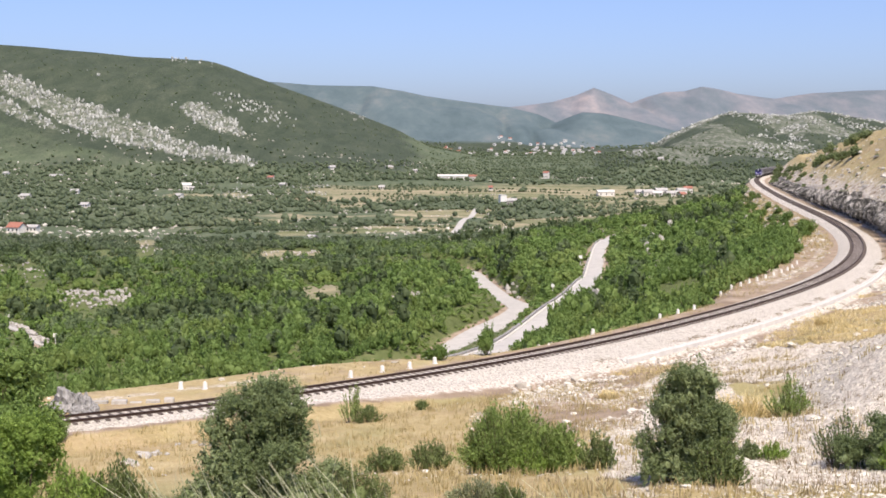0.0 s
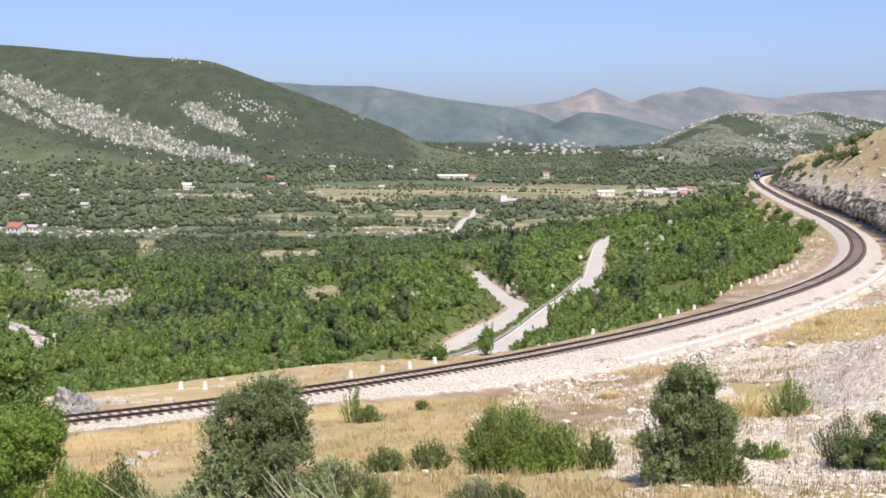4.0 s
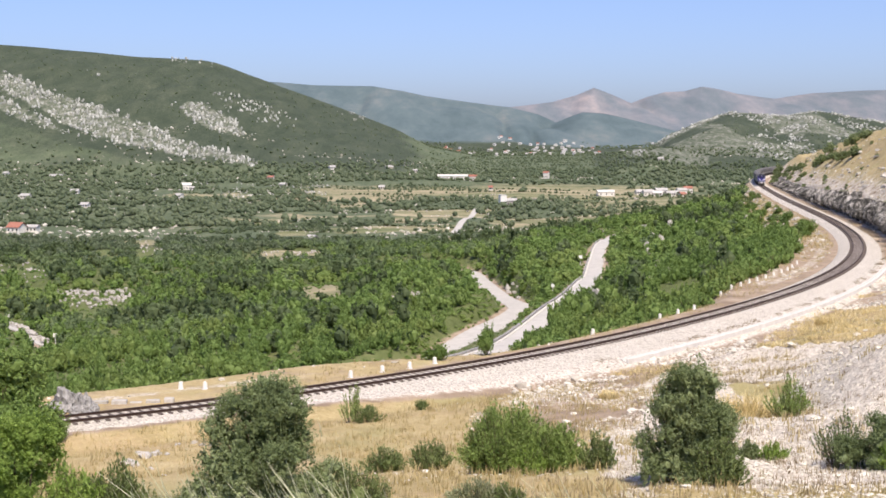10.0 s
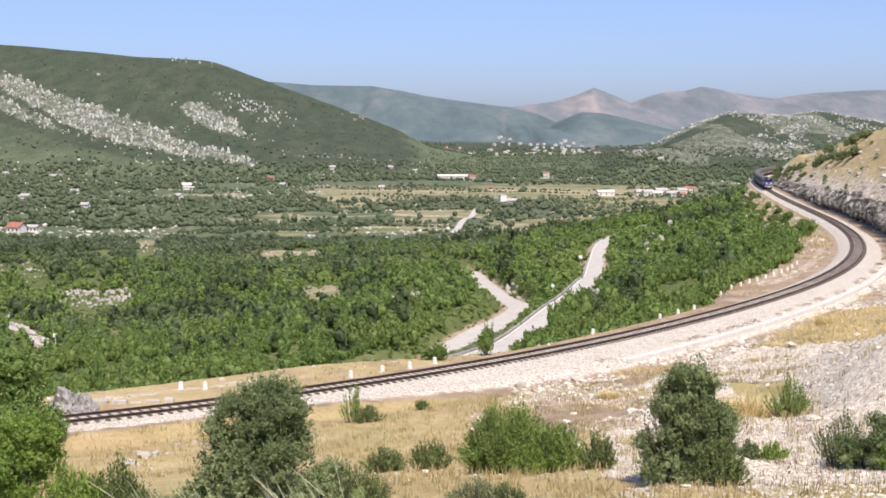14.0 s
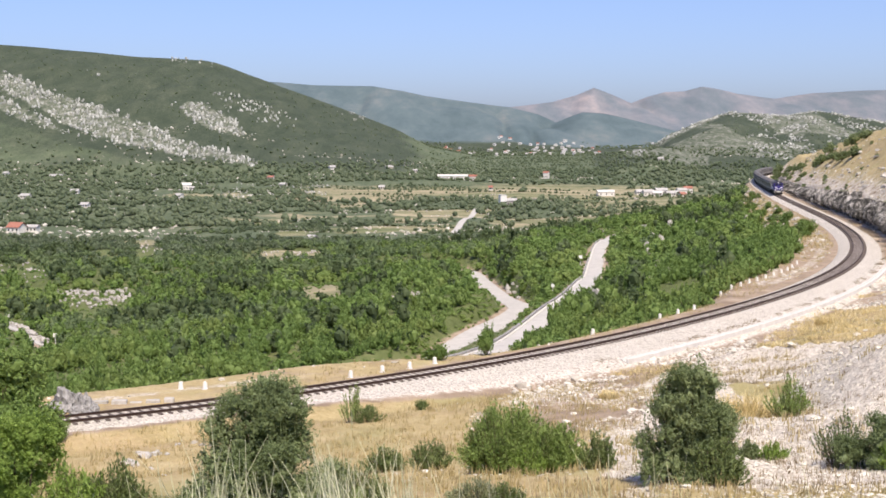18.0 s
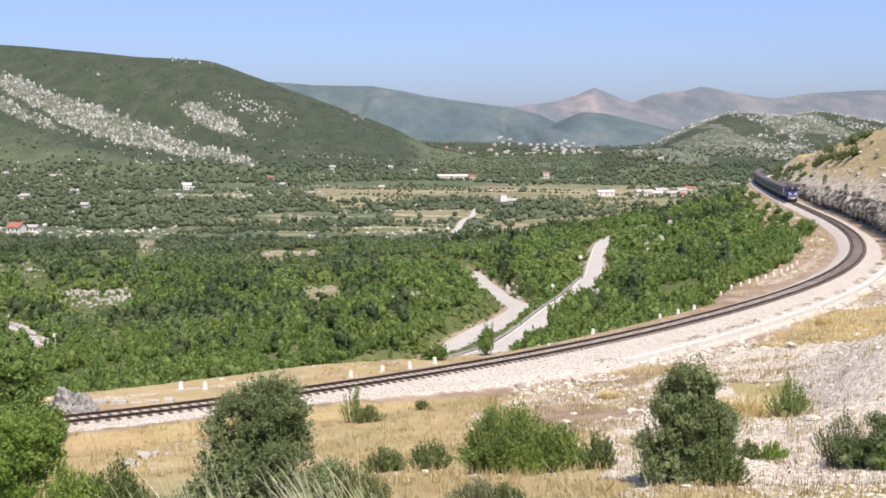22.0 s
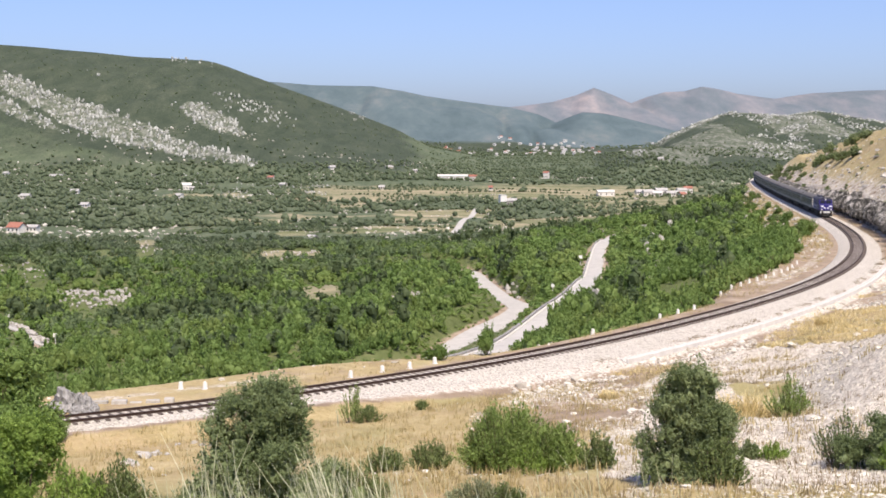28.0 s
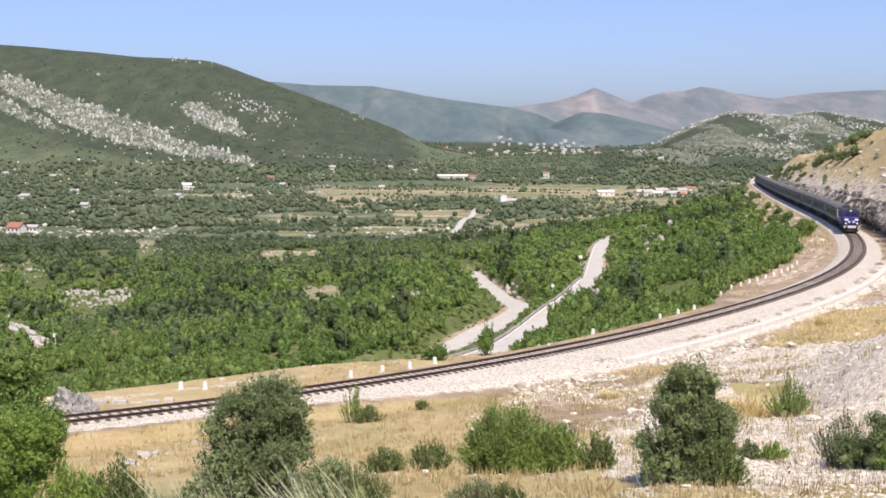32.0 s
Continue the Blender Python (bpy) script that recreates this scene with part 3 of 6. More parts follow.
    sc = scree(X, Y, (v[:, 2] - EYE_Z) / np.maximum(Y, 1))
    sc = np.maximum(sc, 1.3 * smooth(.36, .52, fnoise(X, Y * .3, 75, 71)) * smooth(.115, .15, a) * smooth(1450, 1650, Y) * (Y < 2500))
    # fresher grass and low scrub on the hill's foot, below the widest stone band
    foot = np.interp(a, SCREE[0][0], SCREE[0][2]) - (v[:, 2] - EYE_Z) / np.maximum(Y, 1)
    cover["vale"] = np.where((w > 0) & (Y > 1300) & (Y < 2400), np.maximum(cover["vale"], .5 * smooth(.0, .008, foot) * smooth(-.13, -.2, a)), cover["vale"])
    cover["scree"] = np.where((w > 0) & (Y > 1300), sc * .62, 0)
    cover["rock"] = np.where(d > 0, np.where(s < 150, .86 * smooth(.085, .15, a) * smooth(8, 14, d) * smooth(34, 42, Y) * (1 - .8 * turf(X, Y)) * (1 - .5 * smooth(.14, .10, a) * smooth(64, 74, Y)), (.30 + .24 * smooth(22, 10, d)) * smooth(4.5, 5.5, d)), 0) 
    cover["gravel"] = np.where(d > 0, smooth(1.2, -.8, d - np.interp(s, (-30, -8, 4, 20, 60, 105, 130), (2.6, 3.2, 4.4, 5.2, 5.8, 5.6, 3.4))) * smooth(1, 2, d), smooth(3.3, 2.4, w) + .5 * smooth(10, -4, s) * smooth(1.4, .4, np.abs(w - 8.2))) * .9 + .5 * smooth(1.0, .2, rd) + np.where((d < 0) & (s > 80) & (s < 175), .5 * np.maximum(smooth(1.1, .5, np.abs(w - 5.4)), smooth(1.0, .4, np.abs(w - 9.3 - 2.6 * np.sin(s / 17)))), 0)
    cover["dry"] = cover["dry"] * (1 - .85 * russ)
    cover["rock"] = cover["rock"] * (1 - .8 * russ)
    for key, val in cover.items():
        at = me.attributes.new(key, "FLOAT", "POINT")
        at.data.foreach_set("value", np.clip(val, 0, 1).astype(np.float32))
    ob = new("ground", me)
    tagged(ob, "dry rocky hillside falling to a green scrub valley and hazy hills", "ground", kind="structure")
    return ob


build_ground()


# ---- roads ----
def build_road(name, label):
    line, lz, half = ROAD_LINES[name]
    t = np.gradient(line, axis=0)
    t /= np.linalg.norm(t, axis=1)[:, None]
    nrm = np.stack([-t[:, 1], t[:, 0]], 1)
    rows = []
    for o, dz in ((-1, -.15), (-1, .05), (-.5, .09), (0, .11), (.5, .09), (1, .05), (1, -.15)):
        p = line + nrm * (o * half)[:, None]
        rows.append(np.stack([p[:, 0], p[:, 1], lz + dz], 1))
    k = len(rows)
    v = np.stack(rows, 1).reshape(-1, 3)
    i = np.arange(len(line) - 1)[:, None] * k
    j = np.arange(k - 1)[None, :]
    f = np.stack([i + j, i + k + j, i + k + j + 1, i + j + 1], -1).reshape(-1, 4)
    tagged(new("road", mesh_np("road", v, f, [M_ROAD])), label, "road", kind="structure")


build_road("upper", "sun-bleached asphalt mountain road curving round a green spur")
build_road("lower", "pale asphalt side road dropping through the scrub")
build_road("west", "pale stony road shelf cut into the scrub slope")
build_road("lane", "white gravel lane between valley fields")


# ---- the railway ----
def build_railway():
    rail = thing("railway_track", None, "single railway line with rusty rails on dark sleepers", "railway", kind="structure")
    v, f = sweep([(-3.1, -.80), (-2.5, -.55), (-1.6, -.28), (-.72, -.165), (.72, -.165), (1.6, -.28), (3.1, -.69), (4.2, -.96)], -110, 1100, 2.0)
    idx = np.tile([0, 0, 0, 1, 0, 0, 0], len(f) // 7)
    idx[:7 * 96] = 0
    part("ballast", mesh_np("ballast", v, f, [M_BALLAST, M_OILED], idx), None, rail, "pale limestone ballast bed")
    prof = [(-.035, 0), (.035, 0), (.035, -.04), (.012, -.05), (.012, -.12), (.07, -.14), (.07, -.155), (-.07, -.155), (-.07, -.14), (-.012, -.12), (-.012, -.05), (-.035, -.04)]
    for o in (-.75, .75):
        v, f = sweep([(o + d, z) for d, z in prof], -110, 1100, 2.0, True)
        part("rail", mesh_np("rail", v, f, [M_STEEL]), None, rail, "rusty steel rail")
    bm = box_bm(.22, 2.45, .16, 0, 0, -.30, .02)
    me = bpy.data.meshes.new("sleeper")
    bm.to_mesh(me)
    bm.free()
    me.materials.append(M_SLEEPER)
    plain = box_bm(.22, 2.45, .16, 0, 0, -.30)
    far_me = bpy.data.meshes.new("sleeper_far")
    plain.to_mesh(far_me)
    plain.free()
    n = len(far_me.vertices)
    co = np.empty(n * 3, np.float32)
    far_me.vertices.foreach_get("co", co)
    co = co.reshape(-1, 3)
    quads = [tuple(p.vertices) for p in far_me.polygons]
    far_v, far_f = [], {3: [], 4: []}
    for i, s in enumerate(np.arange(-24, 1000, .62)):
        x, y, h = on_track(s)
        h += random.uniform(-.02, .02)
        if i < 300:
            part("sleeper", me, None, rail, at=Matrix.Translation((x, y, random.uniform(-.012, .0))) @ Matrix.Rotation(h, 4, "Z"))
        else:
            c, q = math.cos(h), math.sin(h)
            base = len(far_v) * n
            far_v.append(np.stack([x + co[:, 0] * c - co[:, 1] * q, y + co[:, 0] * q + co[:, 1] * c, co[:, 2] - .005], 1))
            for t in quads:
                far_f[len(t)].append([base + k for k in t])
    ob = part("sleepers", mesh_np("sleepers", np.vstack(far_v), [np.array(g) for g in far_f.values() if g], [M_SLEEPER]), None, rail)
    tagged(ob, kind="stuff")


build_railway()

# ---- vegetation ----
def ico(sub):
    bm = bmesh.new()
    bmesh.ops.create_icosphere(bm, subdivisions=sub, radius=1)
    v = np.array([p.co for p in bm.verts])
    f = np.array([[q.index for q in p.verts] for p in bm.faces])
    bm.free()
    return v, f


ICO1, ICO2 = ico(1), ico(2)


def crown(rng, lobes, leaves, leaf, core=ICO1, spread=(1, 1, .8), long_=1.6, up=.0, sprigs=0, inner=.6, lump=(.32, .55), reach=(.25, .62), first=.62, face=.8):
    """A crown about 1 m in radius standing on z = 0: lobes of leaves round dark inner masses. Returns verts, quads, tris."""
    cs = rng.normal(size=(lobes, 3))
    cs /= np.linalg.norm(cs, axis=1)[:, None]
    cs *= rng.uniform(*reach, (lobes, 1))
    cs[0] *= .2
    rad = rng.uniform(*lump, lobes)
    rad[0] = first
    cs[:, 2] = np.abs(cs[:, 2]) * .95
    vs, tris = [], []
    base = 0
    for c, r in zip(cs, rad):
        v, f = core
        jit = 1 + rng.uniform(-.25, .25, (len(v), 1))
        vs.append(v * r * inner * jit + c)
        tris.append(f + base)
        base += len(v)
    k = rng.choice(lobes, leaves, p=rad ** 2 / (rad ** 2).sum())
    out = rng.normal(size=(leaves, 3))
    out[:, 2] = out[:, 2] + .25
    out /= np.linalg.norm(out, axis=1)[:, None]
    p = cs[k] + out * (rad[k] * (.62 + .62 * rng.beta(2.4, 2.0, leaves)))[:, None]
    if leaves > 100:
        # leaves gather in tufts at the twigs' ends
        tufts = max(8, leaves // 13)
        j = rng.integers(0, tufts, leaves)
        k, out = k[j], out[j]
        p = p[j] + rng.normal(size=(leaves, 3)) * (rad[k] * .155)[:, None]
    if sprigs:
        # shoots that break the outline
        a = rng.normal(size=(sprigs, 3)) + np.array([0, 0, .7])
        a /= np.linalg.norm(a, axis=1)[:, None]
        kk = rng.integers(0, lobes, sprigs)
        foot = cs[kk] + a * (rad[kk] * .9)[:, None]
        way = a * .6 + rng.normal(size=(sprigs, 3)) * .3 + np.array([0, 0, .55])
        way /= np.linalg.norm(way, axis=1)[:, None]
        ext = rng.uniform(.12, .42, sprigs)
        f = np.linspace(0, 1, 9)
        pp = (foot[:, None] + way[:, None] * (ext[:, None] * f)[..., None]).reshape(-1, 3) + rng.normal(size=(sprigs * 9, 3)) * .02
        p, out = np.vstack([p, pp]), np.vstack([out, np.repeat(way, 9, axis=0)])
        leaves += sprigs * 9
    nrm = out * face + rng.normal(size=(leaves, 3)) * .55
    nrm /= np.linalg.norm(nrm, axis=1)[:, None]
    t = np.cross(nrm, rng.normal(size=(leaves, 3)))
    t[:, 2] += up
    t /= np.linalg.norm(t, axis=1)[:, None]
    b = np.cross(nrm, t)
    sz = leaf * rng.uniform(.6, 1.35, (leaves, 1))
    q = np.stack([p - t * sz * long_ * .5, p + b * sz * .5, p + t * sz * long_ * .6 + nrm * sz * .12, p - b * sz * .5], 1).reshape(-1, 3)
    quads = np.arange(leaves * 4).reshape(-1, 4) + base
    v = np.vstack(vs + [q]) * np.array(spread)
    v[:, 2] += .45 * spread[2]
    v[:, 2] = np.maximum(v[:, 2], -.08)
    return v, quads, np.vstack(tris)


def trunk_bm(rng):
    """A tapered trunk that forks into limbs, for a crown 1 m in radius."""
    bm = bmesh.new()
    for k in range(5):
        a = k * 1.26 + rng.uniform(-.3, .3)
        pts = ((0, 0, -.1, .07), (0, 0, .25, .055), (math.cos(a) * .3, math.sin(a) * .3, .6, .03), (math.cos(a) * .55, math.sin(a) * .55, .95, .01))
        prev = None
        for x, y, z, r in pts:
            ring = [bm.verts.new((x + math.cos(q) * r, y + math.sin(q) * r, z)) for q in np.linspace(0, 6.283, 6)[:-1]]
            if prev:
                for i in range(5):
                    bm.faces.new((prev[i], prev[(i + 1) % 5], ring[(i + 1) % 5], ring[i]))
            prev = ring
    return bm


def scatter(name, templates, xs, ys, zs, sizes, heights, mat, label, category, soft=False):
    """Many plants as one mesh: every one a turned and scaled template."""
    rng = np.random.default_rng(7)
    V, Q, T = [], [], []
    base = 0
    pick = rng.integers(0, len(templates), len(xs))
    turn = rng.uniform(0, 2 * np.pi, len(xs))
    for ti, (v, q, t) in enumerate(templates):
        k = np.nonzero(pick == ti)[0]
        if len(k) == 0:
            continue
        c, s = np.cos(turn[k])[:, None], np.sin(turn[k])[:, None]
        X = (v[None, :, 0] * c - v[None, :, 1] * s) * sizes[k][:, None] + xs[k][:, None]
        Y = (v[None, :, 0] * s + v[None, :, 1] * c) * sizes[k][:, None] + ys[k][:, None]
        Z = v[None, :, 2] * heights[k][:, None] + zs[k][:, None]
        V.append(np.stack([X, Y, Z], -1).reshape(-1, 3))
        off = base + np.arange(len(k))[:, None, None] * len(v)
        Q.append((q[None] + off).reshape(-1, 4))
        T.append((t[None] + off).reshape(-1, 3))
        base += len(k) * len(v)
    me = mesh_np(name, np.vstack(V), [np.vstack(Q), np.vstack(T)], [mat], smooth_=soft)
    return tagged(new(name, me), label, category, kind="stuff")


def fan_points(rng, y0, y1, spacing, half=.36):
    """Points strewn over the part of the plan that opens out before the hill, one per spacing squared."""
    n = int(half * (y1 * y1 - y0 * y0) / spacing ** 2)
    y = np.sqrt(rng.uniform(y0 * y0, y1 * y1, n))
    x = rng.uniform(-half, half, n) * y
    return x, y


def clear(x, y):
    """How thickly scrub may stand there, 0 to 1."""
    s, d = track_sd(x, y)
    w = -d
    bench = 6.5 + 7.5 * smooth(24, 2, s) + 3.0 * smooth(55, 78, s) * smooth(190, 168, s) + 5.2 * smooth(168, 195, s) * smooth(470, 380, s)
    verge = smooth(.6, 3.0, road_distance(x, y))
    verge = np.minimum(verge, smooth(-.4, .8, road_distance(x * 1.03, y * 1.03)))
    for f in (1.06, 1.1, 1.15, 1.2):
        verge = np.minimum(verge, np.where(y * f < 420, smooth(-.6, .3, road_distance(x * f, y * f, ("lower", "west"))), 1))
    for f in (1.26, 1.33, 1.4):
        verge = np.minimum(verge, np.where((y * f < 400) & (y * f > 240), smooth(-.8, .2, road_distance(x * f, y * f, ("lower",))), 1))
    for f in (1.27, 1.35, 1.43):
        verge = np.minimum(verge, np.where((y * f < 196) & (y * f > 120), smooth(-.6, .3, road_distance(x * f, y * f, ("lower",))), 1))
    return (w > bench) * verge * (1 - .88 * field_mask(x, y)) * (1 - .95 * open_mask(x, y, True)), w, s


def sight_strip(x, y):
    """Points whose sight line from the origin meets the side road's lower end; kept free of tall growth."""
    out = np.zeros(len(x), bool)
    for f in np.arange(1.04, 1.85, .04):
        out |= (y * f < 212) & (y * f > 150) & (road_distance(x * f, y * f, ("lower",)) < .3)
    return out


def build_scrub():
    rng = np.random.default_rng(11)
    near_t = [crown(rng, 7, 230, .112, spread=(1, 1, 1), sprigs=10, inner=.66, face=.3, reach=(.2, .52)) for _ in range(6)]
    mid_t = [crown(rng, 5, 150, .135, spread=(1, 1, .9), inner=.64, face=.3, reach=(.2, .52)) for _ in range(8)]
    low_t = [crown(rng, 3, 44, .25, spread=(1, 1, .8), inner=.66, face=.3, reach=(.2, .5)) for _ in range(8)]
    far_t = [crown(rng, 3, 5, .4, inner=.92, spread=(1, 1, .72), lump=(.4, .6), reach=(.3, .6)) for _ in range(8)]
    # close behind the line
    x, y = fan_points(rng, 80, 230, 2.7)
    c, w, s = clear(x, y)
    gap = fnoise(x, y, 16, 61)
    k = (c > rng.uniform(0, 1, len(x))) & (gap > .37) & ~sight_strip(x, y)
    x, y, w = x[k], y[k], w[k]
    r = rng.uniform(.8, 1.75, len(x)) * (.75 + .25 * smooth(6, 18, w))
    h = r * rng.uniform(.85, 1.8, len(x))
    # the thick edge behind the guard stones
    es, ew = rng.uniform(64, 205, 420), rng.uniform(8.6, 17, 420)
    ew = ew + 1.6 * smooth(128, 145, es) * smooth(185, 165, es)
    ex, ey, eh = on_track(es, -ew)
    er = rng.uniform(.95, 1.6, 420)
    x, y, w, r, h = np.concatenate([x, ex]), np.concatenate([y, ey]), np.concatenate([w, ew]), np.concatenate([r, er]), np.concatenate([h, er * rng.uniform(1.1, 1.7, 420)])
    # the row next to the line, tree by tree
    s, d = track_sd(x, y)
    row = np.nonzero((y < 190) & (s < 120))[0]
    row = row[np.argsort(w[row])][:150]
    kinds = []
    for v, q, t in near_t:
        ob = thing("scrub_oak", Matrix.Translation((0, 0, -50)), "green scrub oak at the edge of the railway slope", "tree", "scrub oaks by the line")
        part("crown", mesh_np("crown", v, [q, t], [M_SCRUB]), None, ob)
        part("trunk", trunk_bm(rng), M_BARK, ob, "grey forked trunk")
        kinds.append(ob)
    for n_, i in enumerate(row):
        m = Matrix.LocRotScale((x[i], y[i], gz(x[i], y[i]) - .05), Euler((0, 0, rng.uniform(0, 6.28))), None)
        ob = kinds[n_] if n_ < len(kinds) else copy_thing(kinds[n_ % len(kinds)], m)
        ob.matrix_basis = m @ Matrix.Diagonal((r[i], r[i], h[i], 1))
    keep = np.ones(len(x), bool)
    keep[row] = False
    x, y, r, h = x[keep], y[keep], r[keep], h[keep]
    scatter("scrub_oaks_near", near_t, x, y, ground(x, y), r, h, M_SCRUB, "dense green scrub oak and hornbeam on the slope below the railway", "scrub")
    # the slopes and the near valley: thick below the line, thinning out towards the fields, greyed with distance for
    # haze
    for name, t, y0, y1, gap_ in (("scrub_oaks_slope", mid_t, 230, 390, 3.2), ("scrub_oaks_valley", low_t, 390, 850, 3.6)):
        x, y = fan_points(rng, y0, y1, gap_)
        c, w, s = clear(x, y)
        thin = smooth(400, 820, y)
        gap = fnoise(x, y, 34, 62) * (1 - .4 * thin) + fnoise(x * .4, y, 90, 65) * .4 * thin
        k = (c > rng.uniform(0, 1, len(x))) & (gap > .28 + .22 * thin + .09 * smooth(-.08, .0, x / y) * smooth(500, 640, y))
        x, y, w = x[k], y[k], w[k]
        r = rng.uniform(1.0, 2.5, len(x)) * (1 + .1 * (y0 > 300)) * (1 - .3 * smooth(500, 850, y)) * (1 - .5 * smooth(-.012, .004, x / y) * smooth(.075, .055, x / y) * smooth(400, 460, y))
        h = r * rng.uniform(.9, 1.45, len(x))
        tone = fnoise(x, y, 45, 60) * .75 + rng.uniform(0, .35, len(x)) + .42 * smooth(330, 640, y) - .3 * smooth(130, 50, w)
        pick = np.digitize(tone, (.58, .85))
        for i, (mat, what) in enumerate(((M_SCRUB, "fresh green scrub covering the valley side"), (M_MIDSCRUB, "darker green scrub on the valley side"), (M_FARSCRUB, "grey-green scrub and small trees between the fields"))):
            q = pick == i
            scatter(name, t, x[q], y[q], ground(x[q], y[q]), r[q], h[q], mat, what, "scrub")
    # darker oaks standing out of the scrub
    x, y = fan_points(rng, 120, 560, 9.5)
    for cx, cy in ((-53.6, 264), (-47, 277), (-109, 387), (-49, 329), (-20, 262)):
        x, y = np.concatenate([x, rng.normal(cx, 4, 9)]), np.concatenate([y, rng.normal(cy, 5, 9)])
    c, w, s = clear(x, y)
    k = (c > .9) & (w > 12) & ((fnoise(x, y, 30, 64) > .57 - .05 * smooth(130, 60, w)) | (np.arange(len(x)) >= len(x) - 54))
    x, y = x[k], y[k]
    r = rng.uniform(1.8, 3.4, len(x)) * (.75 + .25 * smooth(120, 300, y))
    r[-40:] *= 1.15
    scatter("dark_oaks", mid_t, x, y, ground(x, y), r, r * rng.uniform(1.2, 1.6, len(x)), M_DARKOAK, "darker taller oaks standing out of the scrub", "trees")
    # low growth on the open verges
    x, y = fan_points(rng, 90, 430, 2.8)
    s, d = track_sd(x, y)
    k = (-d > bench_width(s) + 1.2) & (road_distance(x, y) > .4) & (fnoise(x, y, 12, 66) > .40 - .25 * (road_distance(x, y, ("lower",)) < 12))
    x, y = x[k], y[k]
    k = ~sight_strip(x, y)
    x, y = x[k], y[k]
    r = rng.uniform(.45, 1.05, len(x))
    scatter("low_scrub", [crown(rng, 2, 26, .26, inner=.75) for _ in range(6)], x, y, ground(x, y), r, r * rng.uniform(.5, .9, len(x)), M_SCRUB, "low green growth on the verges", "scrub")
    # thicker growth on the slopes of the side road
    x, y = fan_points(rng, 118, 270, 1.7, .14)
    s, d = track_sd(x, y)
    q = road_distance(x, y, ("lower",))
    k = (-d > bench_width(s) + 1.5) & (road_distance(x, y) > .5) & (q < 15)
    x, y = x[k], y[k]
    r = rng.uniform(.45, .95, len(x)) * np.where(clear(x, y)[0] < .3, .7, 1) * np.where(sight_strip(x, y), .7, 1)
    scatter("verge_scrub", low_t, x, y, ground(x, y), r, r * rng.uniform(.6, 1.1, len(x)), M_SCRUB, "low green scrub on the slopes of the side road", "scrub")
    # the valley floor
    x, y = fan_points(rng, 780, 2250, 8.4)
    c, w, s = clear(x, y)
    fld = smooth(.44, .54, fnoise(x * .35, y * 1.0, 110, 51)) * smooth(1500, 1150, y)
    gap = fnoise(x, y, 70, 63)
    k = (c > rng.uniform(0, 1, len(x))) & (gap > .36 - .08 * smooth(-.04, -.1, x / y) + fld * .52 * (.35 + .65 * smooth(-.16, -.05, x / y)))
    x, y = x[k], y[k]
    e = (ground(x, y) - EYE_Z) / y
    k = scree(x, y, e) < rng.uniform(.05, 1.7, len(x))
    x, y = x[k], y[k]
    e = (ground(x, y) - EYE_Z) / y
    k = (e < -.012 + .012 * smooth(-.05, .1, x / y)) | (rng.uniform(0, 1, len(x)) < .12)
    x, y = x[k], y[k]
    r = rng.uniform(1.5, 4.2, len(x)) * (1 - .5 * smooth(1450, 1800, y))
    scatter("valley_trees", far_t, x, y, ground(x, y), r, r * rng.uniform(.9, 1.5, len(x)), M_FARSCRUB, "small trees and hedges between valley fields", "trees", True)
    # trees among the houses of the far village
    x, y = fan_points(rng, 2250, 3050, 13, .2)
    k = (fnoise(x, y, 120, 69) > .40) & ((ground(x, y) - EYE_Z) / y < .003)
    x, y = x[k], y[k]
    r = rng.uniform(1.8, 4.0, len(x))
    scatter("village_trees", far_t, x, y, ground(x, y), r, r * rng.uniform(.7, 1.2, len(x)), M_FARSCRUB, "dark trees among the houses of the far village", "trees", True)
    # garden trees of the hamlet
    hx, hy = rng.normal(190, 17, 46), rng.normal(1146, 13, 46)
    hr = rng.uniform(1.4, 3.2, 46)
    scatter("hamlet_trees", far_t, hx, hy, ground(hx, hy), hr, hr * rng.uniform(1.0, 1.6, 46), M_FARSCRUB, "dark garden trees among the hamlet houses", "trees", True)
    # hedgerows between the strips of field
    X, Y = [], []
    for row in np.cumsum(rng.uniform(14, 46, 24)) + 630:
        n = 190
        hx = np.linspace(-.2, .2, n) * row + rng.uniform(-2, 2, n)
        hy = row + (fnoise(hx, hx * 0 + row, 90, 68) - .5) * 40 + rng.uniform(-1.5, 1.5, n)
        k = fnoise(hx, hy, 45, 67) > .5
        X.append(hx[k])
        Y.append(hy[k])
    x, y = np.concatenate(X), np.concatenate(Y)
    k = (clear(x, y)[2] > -1e9) & (track_sd(x, y)[1] < -45) & (road_distance(x, y) > 1)
    x, y = x[k], y[k]
    r = rng.uniform(.9, 2.1, len(x))
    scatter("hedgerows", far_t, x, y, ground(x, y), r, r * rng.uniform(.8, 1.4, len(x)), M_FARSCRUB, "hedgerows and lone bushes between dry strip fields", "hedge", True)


build_scrub()

